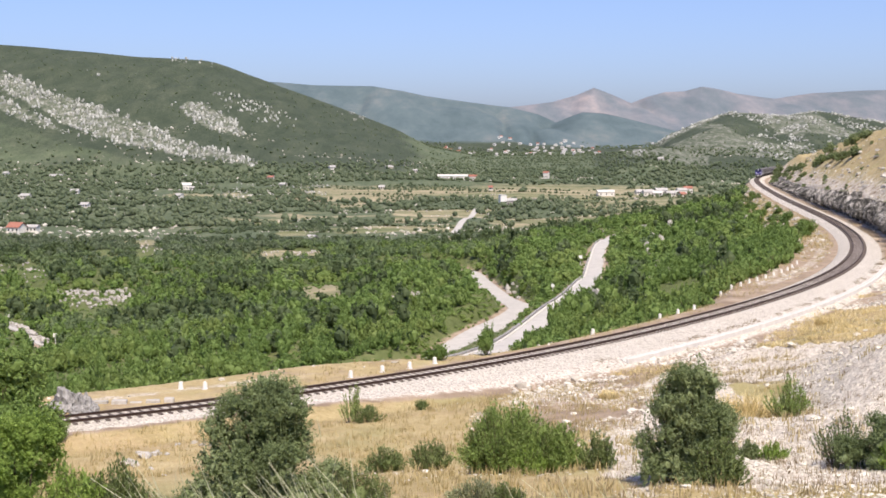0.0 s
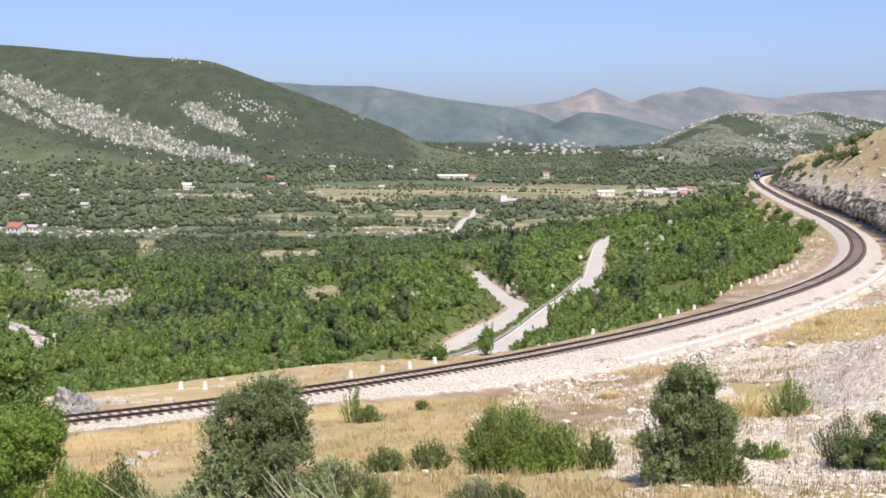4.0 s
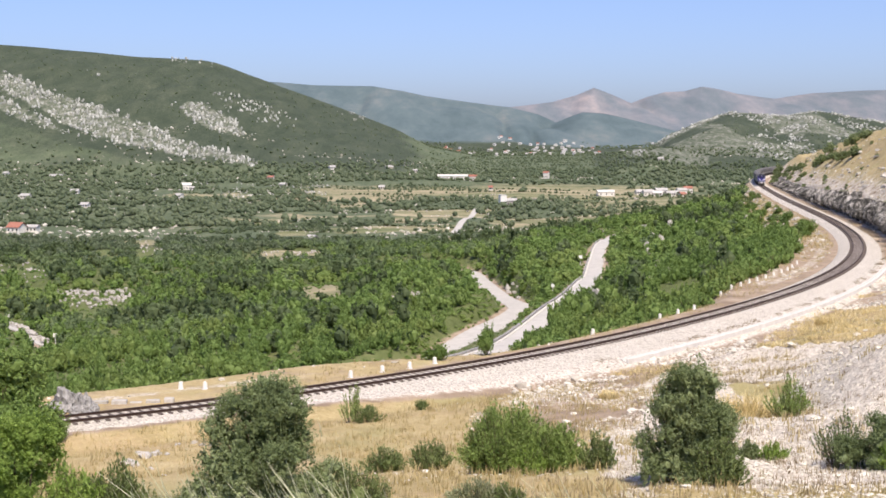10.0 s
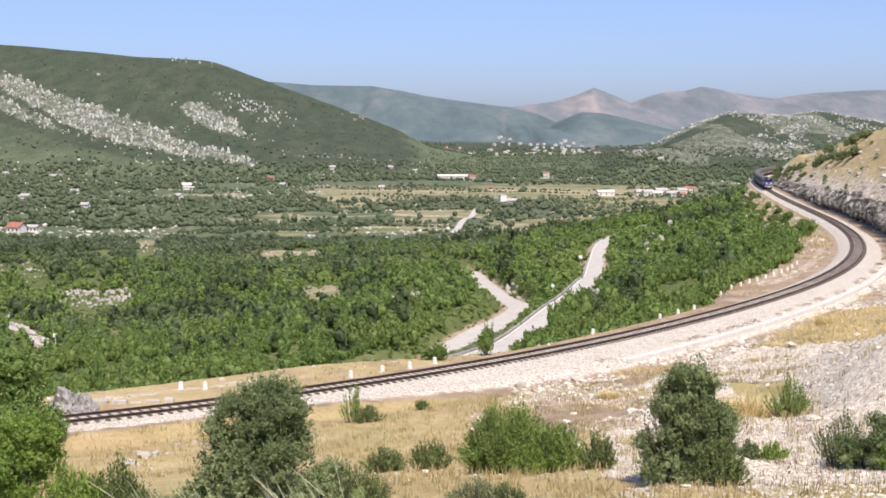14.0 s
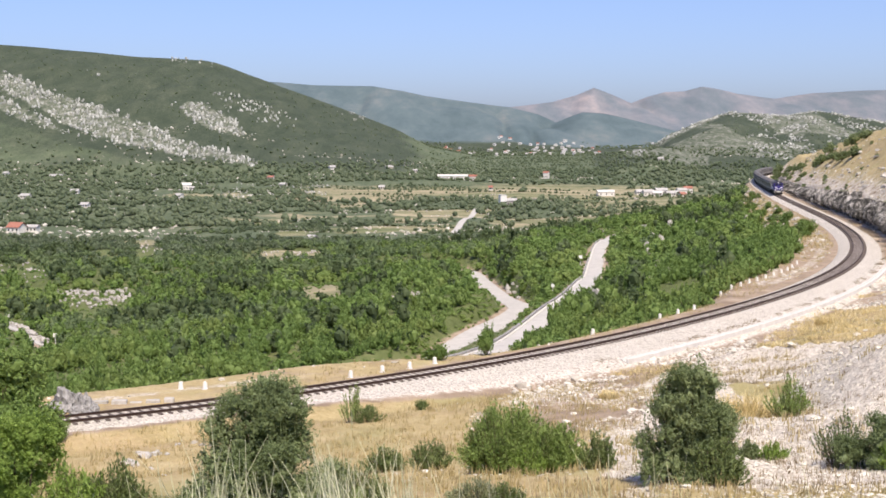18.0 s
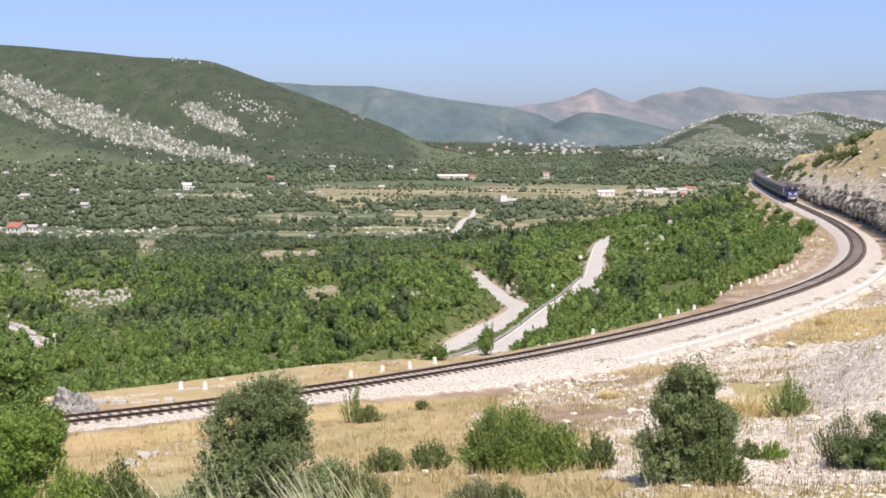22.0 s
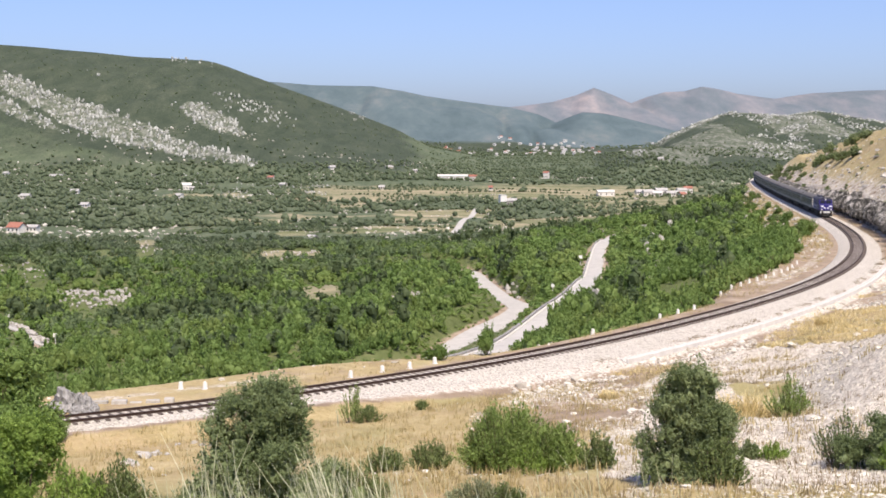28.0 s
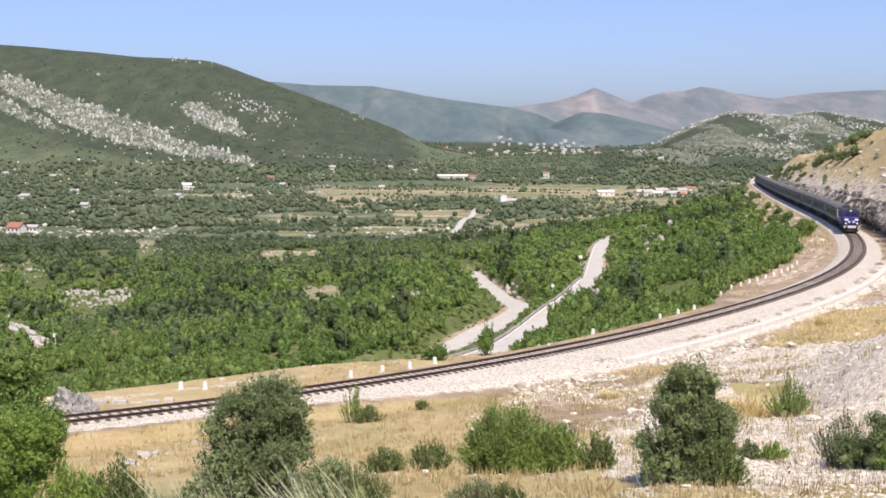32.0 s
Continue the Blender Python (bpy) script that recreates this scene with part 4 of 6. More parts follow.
# ---- rock cutting beside the line ----
def build_cutting():
    rng = np.random.default_rng(3)
    st = np.arange(112, 520, .55)
    rows = 15
    V = np.zeros((len(st), rows, 3))
    H = np.interp(st, (112, 135, 147, 175, 250, 291, 354, 420, 520), (.4, 2.0, 3.3, 3.4, 3.6, 2.8, 1.8, 1.1, .6))
    H = H * (.72 + .5 * fnoise(st, st * 0, 9, 81, 3))
    # upright pillars between fissures
    edges = np.cumsum(rng.uniform(.8, 3.4, 400)) + 108
    pil = np.searchsorted(edges, st)
    push, tall = np.clip(rng.normal(0, .75, 420), -1.1, 1.4)[pil], rng.uniform(.6, 1.3, 420)[pil]
    gapd = np.minimum(np.abs(st - edges[np.clip(pil - 1, 0, 399)]), np.abs(st - edges[np.clip(pil, 0, 399)]))
    H = H * tall * (.9 + .25 * (fnoise(st, st * 0 + 7, 3.0, 83, 2) > .55))
    for k in range(rows):
        f = k / (rows - 1)
        lean = 1.5 - 1.9 * smooth(.15, .55, f) + 2.1 * smooth(.66, 1.0, f)
        crack = 2.4 * smooth(.6, .1, gapd) * (1 - .3 * f)
        d = 5.3 + lean + push * (.4 + .6 * f) + (fnoise(st, np.full(len(st), f * 5), 2.4, 82, 4) - .5) * 1.4 + crack + rng.uniform(-.12, .12, len(st))
        d = np.maximum(d, 4.0)
        x, y, h = on_track(st, d)
        V[:, k] = np.stack([x, y, -.85 + (H + .85) * f + rng.uniform(-.1, .1, len(st)) * (k > 0)], 1)
    top = V[:, -1].copy()
    x, y, h = on_track(st, 9.3)
    back = np.stack([x, y, ground(x, y) - .1], 1)
    V = np.concatenate([V, (top * .5 + back * .5)[:, None] + np.array([0, 0, .15]), back[:, None]], 1)
    k = V.shape[1]
    i = np.arange(len(st) - 1)[:, None] * k
    j = np.arange(k - 1)[None, :]
    f = np.stack([i + j, i + k + j, i + k + j + 1, i + j + 1], -1).reshape(-1, 4)
    tagged(new("rock_wall", mesh_np("rock_wall", V.reshape(-1, 3), f, [M_WALLROCK])), "dark fissured limestone face of the railway cutting", "rock face", kind="structure")
    # concrete drain along the foot of the shoulder
    v, f = sweep([(4.1, -1.3), (4.12, -.72), (4.34, -.70), (4.38, -.86), (4.62, -.86), (4.66, -.67), (4.84, -.69), (4.88, -1.5)], 22, 118, 2.0)
    f = [f, np.array([list(range(8))])]
    tagged(new("drain", mesh_np("drain", v, f, [M_CONCRETE])), "pale concrete drainage channel beside the embankment", "drain", kind="structure")


build_cutting()


def rock_mesh(rng, rough=.28, mat=None, base=None):
    v, f = base or ICO2
    n = np.array([noise.noise(Vector(p) * 1.3 + Vector((rng.uniform(0, 50), 0, 0)) * 0 + Vector((rng.integers(0, 99), 3, 1))) for p in v])
    v = v * (1 + rough * n[:, None] * 1.6) + rng.uniform(-.09, .09, v.shape) * (.2 if base else 1)
    if base:
        # deep fissures
        off = Vector((float(rng.integers(0, 99)), 7, 2))
        c = np.array([abs(noise.noise(Vector((p[0] * 1.1, p[1] * 1.1, p[2] * 1.9)) + off)) for p in v])
        v = v * (1 - .40 * smooth(.13, .0, c))[:, None]
    if base is None:
        v = np.round(v * 3.2) / 3.2 * .35 + v * .65
    v[:, 2] = np.maximum(v[:, 2], -.35)
    return mesh_np("boulder", v, f, [mat or M_ROCK])


OCTA = (np.array([(1, 0, 0), (0, 1, 0), (-1, 0, 0), (0, -1, 0), (0, 0, 1), (0, 0, -1)], float), np.array([(0, 1, 4), (1, 2, 4), (2, 3, 4), (3, 0, 4), (1, 0, 5), (2, 1, 5), (3, 2, 5), (0, 3, 5)]))


def build_rocks():
    rng = np.random.default_rng(5)
    kinds = [rock_mesh(rng, .32, M_RUBBLE) for _ in range(6)]
    grey_kinds = [rock_mesh(rng, .34, M_ROCK) for _ in range(6)]
    dark_kinds = [rock_mesh(rng, .2, M_BOULDER, ico(3)) for _ in range(6)]

    def put(i, x, y, sx, sy, sz, label, group=""):
        ob = new("boulder", (dark_kinds if "piled" in label else grey_kinds if "outcrop" in label or "half-buried" in label else kinds)[i % 6])
        ob.matrix_basis = Matrix.LocRotScale((x, y, gz(x, y) + .25 * sz), Euler((rng.uniform(-.2, .2), rng.uniform(-.2, .2), rng.uniform(0, 6))), (sx, sy, sz))
        tagged(ob, label, "rock", group)

    for i, (x, y, a, b, c) in enumerate(((-22.9, 81.2, .85, .7, 1.15), (-21.7, 81.0, .62, .55, .9), (-21.0, 80.7, .38, .34, .42), (-22.0, 80.3, .5, .42, .36), (-21.3, 80.1, .34, .3, .25), (-23.5, 80.7, .6, .5, .5), (-22.9, 80.2, .4, .36, .3))):
        put(i, x, y, a, b, c, "grey fissured limestone boulder piled beside the railway", "boulders by the line")
    for i, (x, y, a) in enumerate(((-14.8, 66.4, .34), (-14.4, 66.9, .26), (-15.2, 64.5, .32), (-14.8, 64.2, .24), (-15.4, 65.2, .2), (-13.8, 66.8, .14), (-14.0, 70.5, .14), (-13.2, 70.9, .15), (-12.5, 69.4, .16), (-11.9, 69.0, .12), (-15.5, 67.9, .14), (-13.9, 63.5, .14), (-12.6, 60, .13), (-11.2, 70.4, .12))):
        put(i, x, y, a * 1.35, a, a * .7, "pale half-buried field stone in dry grass", "field stones")
    # stones lying over the rocky right part of the slope
    n = 0
    while n < 60:
        yy = math.sqrt(rng.uniform(36 ** 2, 150 ** 2))
        xx = rng.uniform(.09, .36) * yy
        s, d = track_sd(xx, yy)
        if d[0] < 7.5 or fnoise(np.array([xx]), np.array([yy]), 9, 91)[0] < .46:
            continue
        a = rng.uniform(.10, .24) * (.8 + yy / 220)
        put(n, xx, yy, a * rng.uniform(.8, 1.6), a, a * rng.uniform(.4, .8), "pale broken limestone lump on the slope", "stones on the slope")
        n += 1
    # ledges and boulders on the dry hill above the cutting and on the bank below the line
    n = 0
    while n < 190:
        s = rng.uniform(170, 520)
        d = 8 + 28 * rng.uniform(0, 1) ** 1.5 if n % 3 else -rng.uniform(5.0, 14)
        x, y, h = on_track(s, d)
        a = rng.uniform(.2, .75)
        put(n, float(x), float(y), a * rng.uniform(.9, 1.7), a, a * rng.uniform(.5, 1.0), "weathered limestone outcrop among dry grass", "hill outcrops")
        n += 1
    # tall pale outcrops breaking through the scrub of the spur
    n = 0
    while n < 46:
        x, y, h = on_track(rng.uniform(90, 360), -rng.uniform(13, 60))
        n += 1
        if road_distance(np.array([float(x)]), np.array([float(y)]))[0] < 3:
            continue
        a = rng.uniform(.5, .9)
        put(n, float(x), float(y), a * rng.uniform(.9, 1.5), a, rng.uniform(1.1, 1.9), "pale limestone outcrop half hidden in scrub", "spur outcrops")
    # white ribs of rock in the scrub, too many and too far to pick apart
    V, F, base = [], [], 0
    n = 0
    while n < 760:
        if n < 190:
            y = rng.uniform(316, 368)
            x = rng.uniform(-.288, -.234) * y
            lift = .5
        elif n < 330:
            u = rng.uniform(0, 1)
            x, y = 12.9 + 2.2 * u + abs(rng.normal(0, .7)), 325 - 92 * u
            lift = .9
        else:
            a0, a1, y0, y1, reach = [c for c in CLEARINGS if c[4] != 46][n % (len(CLEARINGS) - 1)]
            y = rng.uniform(y0, y1)
            x = rng.uniform(a0, a1) * y
            lift = .3
        n += 1
        if track_sd(x, y)[1][0] > -18 or road_distance(np.array([x]), np.array([y]))[0] < .8:
            continue
        a = rng.uniform(.16, .42)
        if fnoise(np.array([x]), np.array([y]), 8, 105)[0] < (.38 if n < 190 else .47):
            continue
        me = kinds[n % 6]
        co = np.empty(len(me.vertices) * 3, np.float32)
        me.vertices.foreach_get("co", co)
        t = rng.uniform(0, 6.28)
        co = co.reshape(-1, 3) * np.array([a * 1.3, a, a * rng.uniform(1.0, 1.9)])
        co = np.stack([co[:, 0] * math.cos(t) - co[:, 1] * math.sin(t), co[:, 0] * math.sin(t) + co[:, 1] * math.cos(t), co[:, 2]], 1)
        V.append(co + np.array([x, y, gz(x, y) + a * .3 + lift * rng.uniform(0, 1)]))
        F.append(ICO2[1] + base)
        base += len(co)
    tagged(new("rock_ribs", mesh_np("rock_ribs", np.vstack(V), np.vstack(F), [M_ROCK])), "white limestone ribs standing out of green scrub", "rocks", kind="stuff")


    def rubble(name, xs, ys, sizes, squash, label, mat, seed, shape=ICO1):
        """Broken stone strewn over the ground, joined."""
        r2 = np.random.default_rng(seed)
        v, f = shape
        n = len(xs)
        jit = 1 + r2.uniform(-.45, .45, (n, len(v), 3))
        t = r2.uniform(0, 6.28, n)[:, None]
        p = v[None] * jit * sizes[:, None, None] * np.array([1.25, .9, 1]) * np.stack([np.ones(n), np.ones(n), squash], 1)[:, None]
        z = ground(xs, ys) + sizes * squash * .35
        V = np.stack([p[..., 0] * np.cos(t) - p[..., 1] * np.sin(t) + xs[:, None], p[..., 0] * np.sin(t) + p[..., 1] * np.cos(t) + ys[:, None], p[..., 2] + z[:, None]], -1).reshape(-1, 3)
        F = (f[None] + np.arange(n)[:, None, None] * len(v)).reshape(-1, 3)
        tagged(new(name, mesh_np(name, V, F, [mat])), label, "rocks", kind="stuff")

    y = np.sqrt(rng.uniform(30 ** 2, 165 ** 2, 30000))
    x = rng.uniform(-.08, .37, len(y)) * y
    s, d = track_sd(x, y)
    k = (d > 4.6) & (s < 150) & (fnoise(x, y, 7, 95) > .56 - .17 * smooth(.12, .24, x / y) + .12 * smooth(.06, -.02, x / y) - .2 * smooth(9, 6, d) * (s > 15) + .32 * turf(x, y))
    x, y = x[k], y[k]
    rubble("rubble", x, y, rng.gamma(1.4, .018, len(x)) * (.7 + y / 150) + .02, rng.uniform(.3, .65, len(x)), "pale limestone rubble strewn over the slope", M_RUBBLE, 1)
    # small chips of stone on the bare part of the near slope
    y = np.sqrt(rng.uniform(29 ** 2, 88 ** 2, 46000))
    x = rng.uniform(.02, .35, len(y)) * y
    s, d = track_sd(x, y)
    k = (d > 6) & (fnoise(x, y, 5, 107) > .60 - .2 * smooth(.08, .2, x / y) + .3 * turf(x, y))
    x, y = x[k], y[k]
    rubble("stone_chips", x, y, rng.gamma(2.0, .014, len(x)) + .015, rng.uniform(.3, .7, len(x)), "small broken stones on the bare slope", M_RUBBLE, 10, OCTA)
    s = rng.uniform(4, 150, 9000)
    d = 4.9 + 13 * rng.beta(1.1, 2.6, 9000)
    x, y, h = on_track(s, d)
    k = (fnoise(x, y, 5, 96) > .42 + .5 * turf(x, y)) & ((d < 4.0) | (d > 4.85))
    x, y = x[k], y[k]
    rubble("embankment_rubble", x, y, rng.gamma(2.0, .036, len(x)) + .03, rng.uniform(.5, 1.0, len(x)), "broken pale stone below the embankment's drain", M_RUBBLE, 8)
    s = rng.uniform(168, 520, 6500)
    d = np.where(rng.uniform(0, 1, 6500) < .7, rng.uniform(7.5, 40, 6500), -rng.uniform(4.2, 14, 6500))
    x, y, h = on_track(s, d)
    k = fnoise(x, y, 6, 98) > .5
    x, y = x[k], y[k]
    rubble("hill_rubble", x, y, rng.gamma(1.8, .055, len(x)) + .05, rng.uniform(.5, 1.0, len(x)), "pale stones among dry grass on the hill above the line", M_RUBBLE, 4)
    s = np.concatenate([rng.uniform(176, 430, 2300), rng.uniform(-25, 70, 260), rng.uniform(70, 178, 900)])
    x, y, h = on_track(s, -rng.uniform(4.0, 14, 3460))
    k = (fnoise(x, y, 5, 109) > .52) & (np.hypot(x + 16.5, y - 88.5) > 2.2)
    x, y = x[k], y[k]
    rubble("bank_rocks", x, y, np.where((y > 218) & (x > 55), rng.gamma(1.8, .06, len(x)) + .06, rng.gamma(2.0, .035, len(x)) + .04), rng.uniform(.5, 1.0, len(x)), "pale rocks breaking through the bank below the line", M_RUBBLE, 11)
    y = rng.uniform(1380, 2400, 90000)
    x = rng.uniform(-.40, -.05, len(y)) * y
    k = scree(x, y, (ground(x, y) - EYE_Z) / y) > rng.uniform(.15, 1.1, len(y)) + .6 * (fnoise(x, y * .5, 9, 99, 2) < .53)
    x, y = x[k][:2500], y[k][:2500]
    rubble("scree_blocks", x, y, rng.uniform(.5, 1.7, len(x)), rng.uniform(1.0, 2.4, len(x)), "white limestone blocks in bands down the long hill", M_SCREE, 5)
    y = rng.uniform(1620, 2230, 16000)
    x = rng.uniform(.14, .36, len(y)) * y
    k = (fnoise(x, y * .25, 55, 100) > .52) & (fnoise(x, y * .3, 14, 101) > .46) | ((y > 2130) & (y < 2200) & (fnoise(x, y, 30, 106) > .58))
    x, y = x[k][:1900], y[k][:1900]
    rubble("ridge_outcrops", x, y, rng.uniform(.6, 1.8, len(x)), rng.uniform(.6, 1.3, len(x)), "grey limestone outcrops along the ridge", M_SCREE, 6)
    X, Y = [], []
    for _ in range(46):
        yy, a0, ln = rng.uniform(520, 1150), rng.uniform(-.3, .1), rng.uniform(.01, .05)
        m_ = int(ln * yy / 1.3)
        xx = a0 * yy + np.linspace(0, ln * yy, m_) + rng.normal(0, .4, m_)
        X.append(xx)
        Y.append(yy + np.linspace(0, rng.uniform(-12, 12), m_) + (fnoise(xx, xx * 0 + yy, 25, 103) - .5) * 14)
    x, y = np.concatenate(X), np.concatenate(Y)
    k = (track_sd(x, y)[1] < -40) & (road_distance(x, y) > 2) & (fnoise(x, y, 22, 104) > .42)
    x, y = x[k], y[k]
    rubble("terrace_walls", x, y, rng.uniform(.25, .6, len(x)), rng.uniform(.7, 1.3, len(x)), "broken dry-stone terrace walls between valley fields", M_RUBBLE, 9)
    y = rng.uniform(1130, 1480, 1500)
    x = rng.uniform(-.215, -.085, len(y)) * y
    k = fnoise(x, y * .4, 22, 114) > .5
    x, y = x[k], y[k]
    rubble("hillfoot_stones", x, y, rng.uniform(.3, 1.0, len(x)), rng.uniform(.6, 1.4, len(x)), "pale stones and broken terraces at the foot of the long hill", M_SCREE, 12)
    y = rng.uniform(640, 1750, 5200)
    x = rng.uniform(-.35, .24, len(y)) * y
    k = (track_sd(x, y)[1] < -40) & (fnoise(x * .5, y, 60, 97) > .60 - .07 * smooth(-.1, -.25, x / y)) & (road_distance(x, y) > 2)
    x, y = x[k], y[k]
    rubble("valley_outcrops", x, y, rng.uniform(.4, 1.4, len(x)), rng.uniform(.4, 1.0, len(x)), "pale stone walls and outcrops scattered through the valley", M_RUBBLE, 2)


build_rocks()


# ---- whitewashed guard stones along the edge ----
def build_posts():
    bm = bmesh.new()
    bmesh.ops.create_cone(bm, cap_ends=True, segments=10, radius1=.17, radius2=.135, depth=.56, matrix=Matrix.Translation((0, 0, .24)))
    bmesh.ops.bevel(bm, geom=[e for e in bm.edges if all(v.co.z > .45 for v in e.verts)], offset=.06, segments=2, affect="EDGES")
    first = thing("guard_stone", None, "whitewashed stone guard post at the railway's edge", "post", "guard stones")
    body = part("post_body", bm, M_WHITE, first)
    part("footing", box_bm(.37, .37, .1, 0, 0, -.07, .02), M_CONCRETE, first, "rough concrete footing")
    spots = [(-17.3, 88.5), (-15.7, 88.5), (-6.4, 93.0), (-4.3, 95.2), (-2.4, 96.8), (-.6, 99.0), (30.9, 150), (32.6, 152.5), (34.1, 154.6), (35.8, 157.8), (37.4, 160.8), (39.1, 163.7), (41.0, 167.4), (42.8, 170.8), (44.4, 174), (46.0, 178), (48.2, 184)]
    for s, d in ((47, -5.3), (51.5, -5.4), (56, -5.5), (33, -5.0)):
        x, y, h = on_track(s, d)
        spots.append((float(x), float(y)))
    for i, (x, y) in enumerate(spots):
        m = Matrix.Translation((x, y, gz(x, y))) @ Euler((random.uniform(-.05, .05), random.uniform(-.05, .05), random.uniform(0, 3))).to_matrix().to_4x4()
        if i == 0:
            first.matrix_basis = m
        else:
            copy_thing(first, m)


build_posts()


def build_ledge():
    """A low broken ledge of pale masonry beside the boulders."""
    ob = thing("masonry_ledge", Matrix.Translation((-20.2, 83.6, gz(-20.2, 83.6) - .05)) @ Matrix.Rotation(.12, 4, "Z"), "low broken pale masonry ledge beside the line", "wall")
    rng = np.random.default_rng(9)
    u = -1.6
    while u < 3.2:
        w = rng.uniform(.5, 1.0)
        part("block", box_bm(w - .03, rng.uniform(.4, .7), rng.uniform(.1, .3), u + w / 2, rng.uniform(-.12, .12), 0, .04), M_ROCK, ob)
        u += w * rng.uniform(.95, 1.35)


build_ledge()


def build_roadside():
    # coursed rubble along the near edge of the road shelf in the scrub
    line, lz, half = ROAD_LINES["west"]
    edge = thing("roadside_wall", None, "low broken pale stone wall along the road shelf", "wall")
    rng = np.random.default_rng(29)
    blocks = [rock_mesh(rng, .3, M_ROCK) for _ in range(3)]
    for i in range(4, len(line) - 1):
        for o, up in ((1.5, .1), (1.6, .55)):
            if rng.random() < .3 + .3 * (up > .3):
                continue
            at = Matrix.LocRotScale((line[i, 0] + o + rng.uniform(-.2, .2), line[i, 1] - 1.0 + rng.uniform(-.6, .6), lz[i] + up), Euler((0, 0, rng.uniform(0, 6))), (rng.uniform(.6, 1.1), rng.uniform(.4, .6), rng.uniform(.3, .45)))
            part("stone", blocks[i % 3], None, edge, at=at)
    # low stone parapet on the valley side of the upper road
    line, lz, half = ROAD_LINES["upper"]
    t = np.gradient(line, axis=0)
    t /= np.linalg.norm(t, axis=1)[:, None]
    nrm = np.stack([-t[:, 1], t[:, 0]], 1)
    side = 1.0 if (nrm[len(line) // 2][0]) < 0 else -1.0
    rows = [np.column_stack([line + nrm * side * (half + o)[:, None], lz + z]) for o, z in ((.12, -.2), (.12, .42), (.45, .42), (.45, -.6))]
    kerb = [np.column_stack([line + nrm * side * (half + o)[:, None], lz + z]) for o, z in ((-.2, .0), (-.2, .17), (.1, .17), (.1, -.1))]
    # parapet stone is dark: the shade on its inner face is in the colour
    for name, rows, mat, label in (("parapet", rows, M_BOULDER, "stone parapet along the mountain road, shaded face coloured dark"), ("kerb", kerb, M_CONCRETE, "pale concrete kerb at the foot of the parapet")):
        v = np.stack(rows, 1)[30:].reshape(-1, 3)
        n = len(v) // 4
        i = np.arange(n - 1)[:, None] * 4
        j = np.arange(3)[None, :]
        f = np.stack([i + j, i + 4 + j, i + 5 + j, i + j + 1], -1).reshape(-1, 4)
        tagged(new(name, mesh_np(name, v, f, [mat])), label, "wall" if name == "parapet" else "kerb", kind="structure")
    for x, y, w, h in ((29.6, 291, .8, .7), (17.0, 209, .5, .5), (-69.6, 241.5, .7, .7), (-93, 288, .6, .6)):
        ob = thing("road_sign", Matrix.Translation((x, y, gz(x, y))), "white road sign board on a grey post", "sign")
        bm = bmesh.new()
        bmesh.ops.create_cone(bm, cap_ends=True, segments=8, radius1=.05, radius2=.05, depth=2.2, matrix=Matrix.Translation((0, 0, 1.0)))
        part("post", bm, M_CONCRETE, ob, "grey metal post")
        part("board", box_bm(w, .06, h, 0, -.08, 1.5, .02), M_WHITE, ob, "white board")


build_roadside()


# ---- bushes on the near slope ----
def blades(rng, n, spread, length, width, bend=.35):
    """Tapering bent grass blades from one foot, each of three segments."""
    V, F = [], []
    for i in range(n):
        a, b = rng.uniform(0, 6.28), rng.uniform(0, 6.28)
        o = spread * math.sqrt(rng.uniform(0, 1))
        p = np.array([math.cos(a) * o, math.sin(a) * o, -.04])
        L = length * rng.uniform(.55, 1.1)
        lean = rng.uniform(.02, bend)
        w = width * rng.uniform(.6, 1.2)
        side = np.array([math.cos(b + 1.57), math.sin(b + 1.57), 0])
        base = len(V) * 8
        pts = []
        for k, f in enumerate((0, .4, .75, 1)):
            q = p + np.array([math.cos(b), math.sin(b), 0]) * L * lean * f * f + np.array([0, 0, L * f * (1 - .25 * lean * f)])
            ww = w * (1 - .8 * f)
            pts += [q - side * ww, q + side * ww]
        V.append(pts)
        F += [[base + 2 * k, base + 2 * k + 1, base + 2 * k + 3, base + 2 * k + 2] for k in range(3)]
    return np.array(V).reshape(-1, 3), np.array(F)


def stems(rng, n, spread, height, thick=.03):
    """Forked woody stems rising from one foot."""
    bm = bmesh.new()
    for _ in range(n):
        a, o = rng.uniform(0, 6.28), rng.uniform(.3, 1) * spread
        p0, p2 = Vector((0, 0, -.1)), Vector((math.cos(a) * o, math.sin(a) * o, height * rng.uniform(.6, .95)))
        p1 = (p0 + p2) * .5 + Vector((rng.uniform(-.1, .1), rng.uniform(-.1, .1), .1)) * spread
        prev = None
        for k, (p, r) in enumerate(((p0, thick), (p1, thick * .7), (p2, thick * .25))):
            ring = [bm.verts.new(p + Vector((math.cos(q) * r, math.sin(q) * r, 0))) for q in (0, 1.57, 3.14, 4.71)]
            if prev:
                for i in range(4):
                    bm.faces.new((prev[i], prev[(i + 1) % 4], ring[(i + 1) % 4], ring[i]))
            prev = ring
    return bm


def join_crowns(items):
    V, Q, T, base = [], [], [], 0
    for (v, q, t), (x, y, z, r, h) in items:
        V.append(v * np.array([r, r, h]) + np.array([x, y, z]))
        Q.append(q + base)
        T.append(t + base)
        base += len(v)
    return np.vstack(V), [np.vstack(Q), np.vstack(T)]


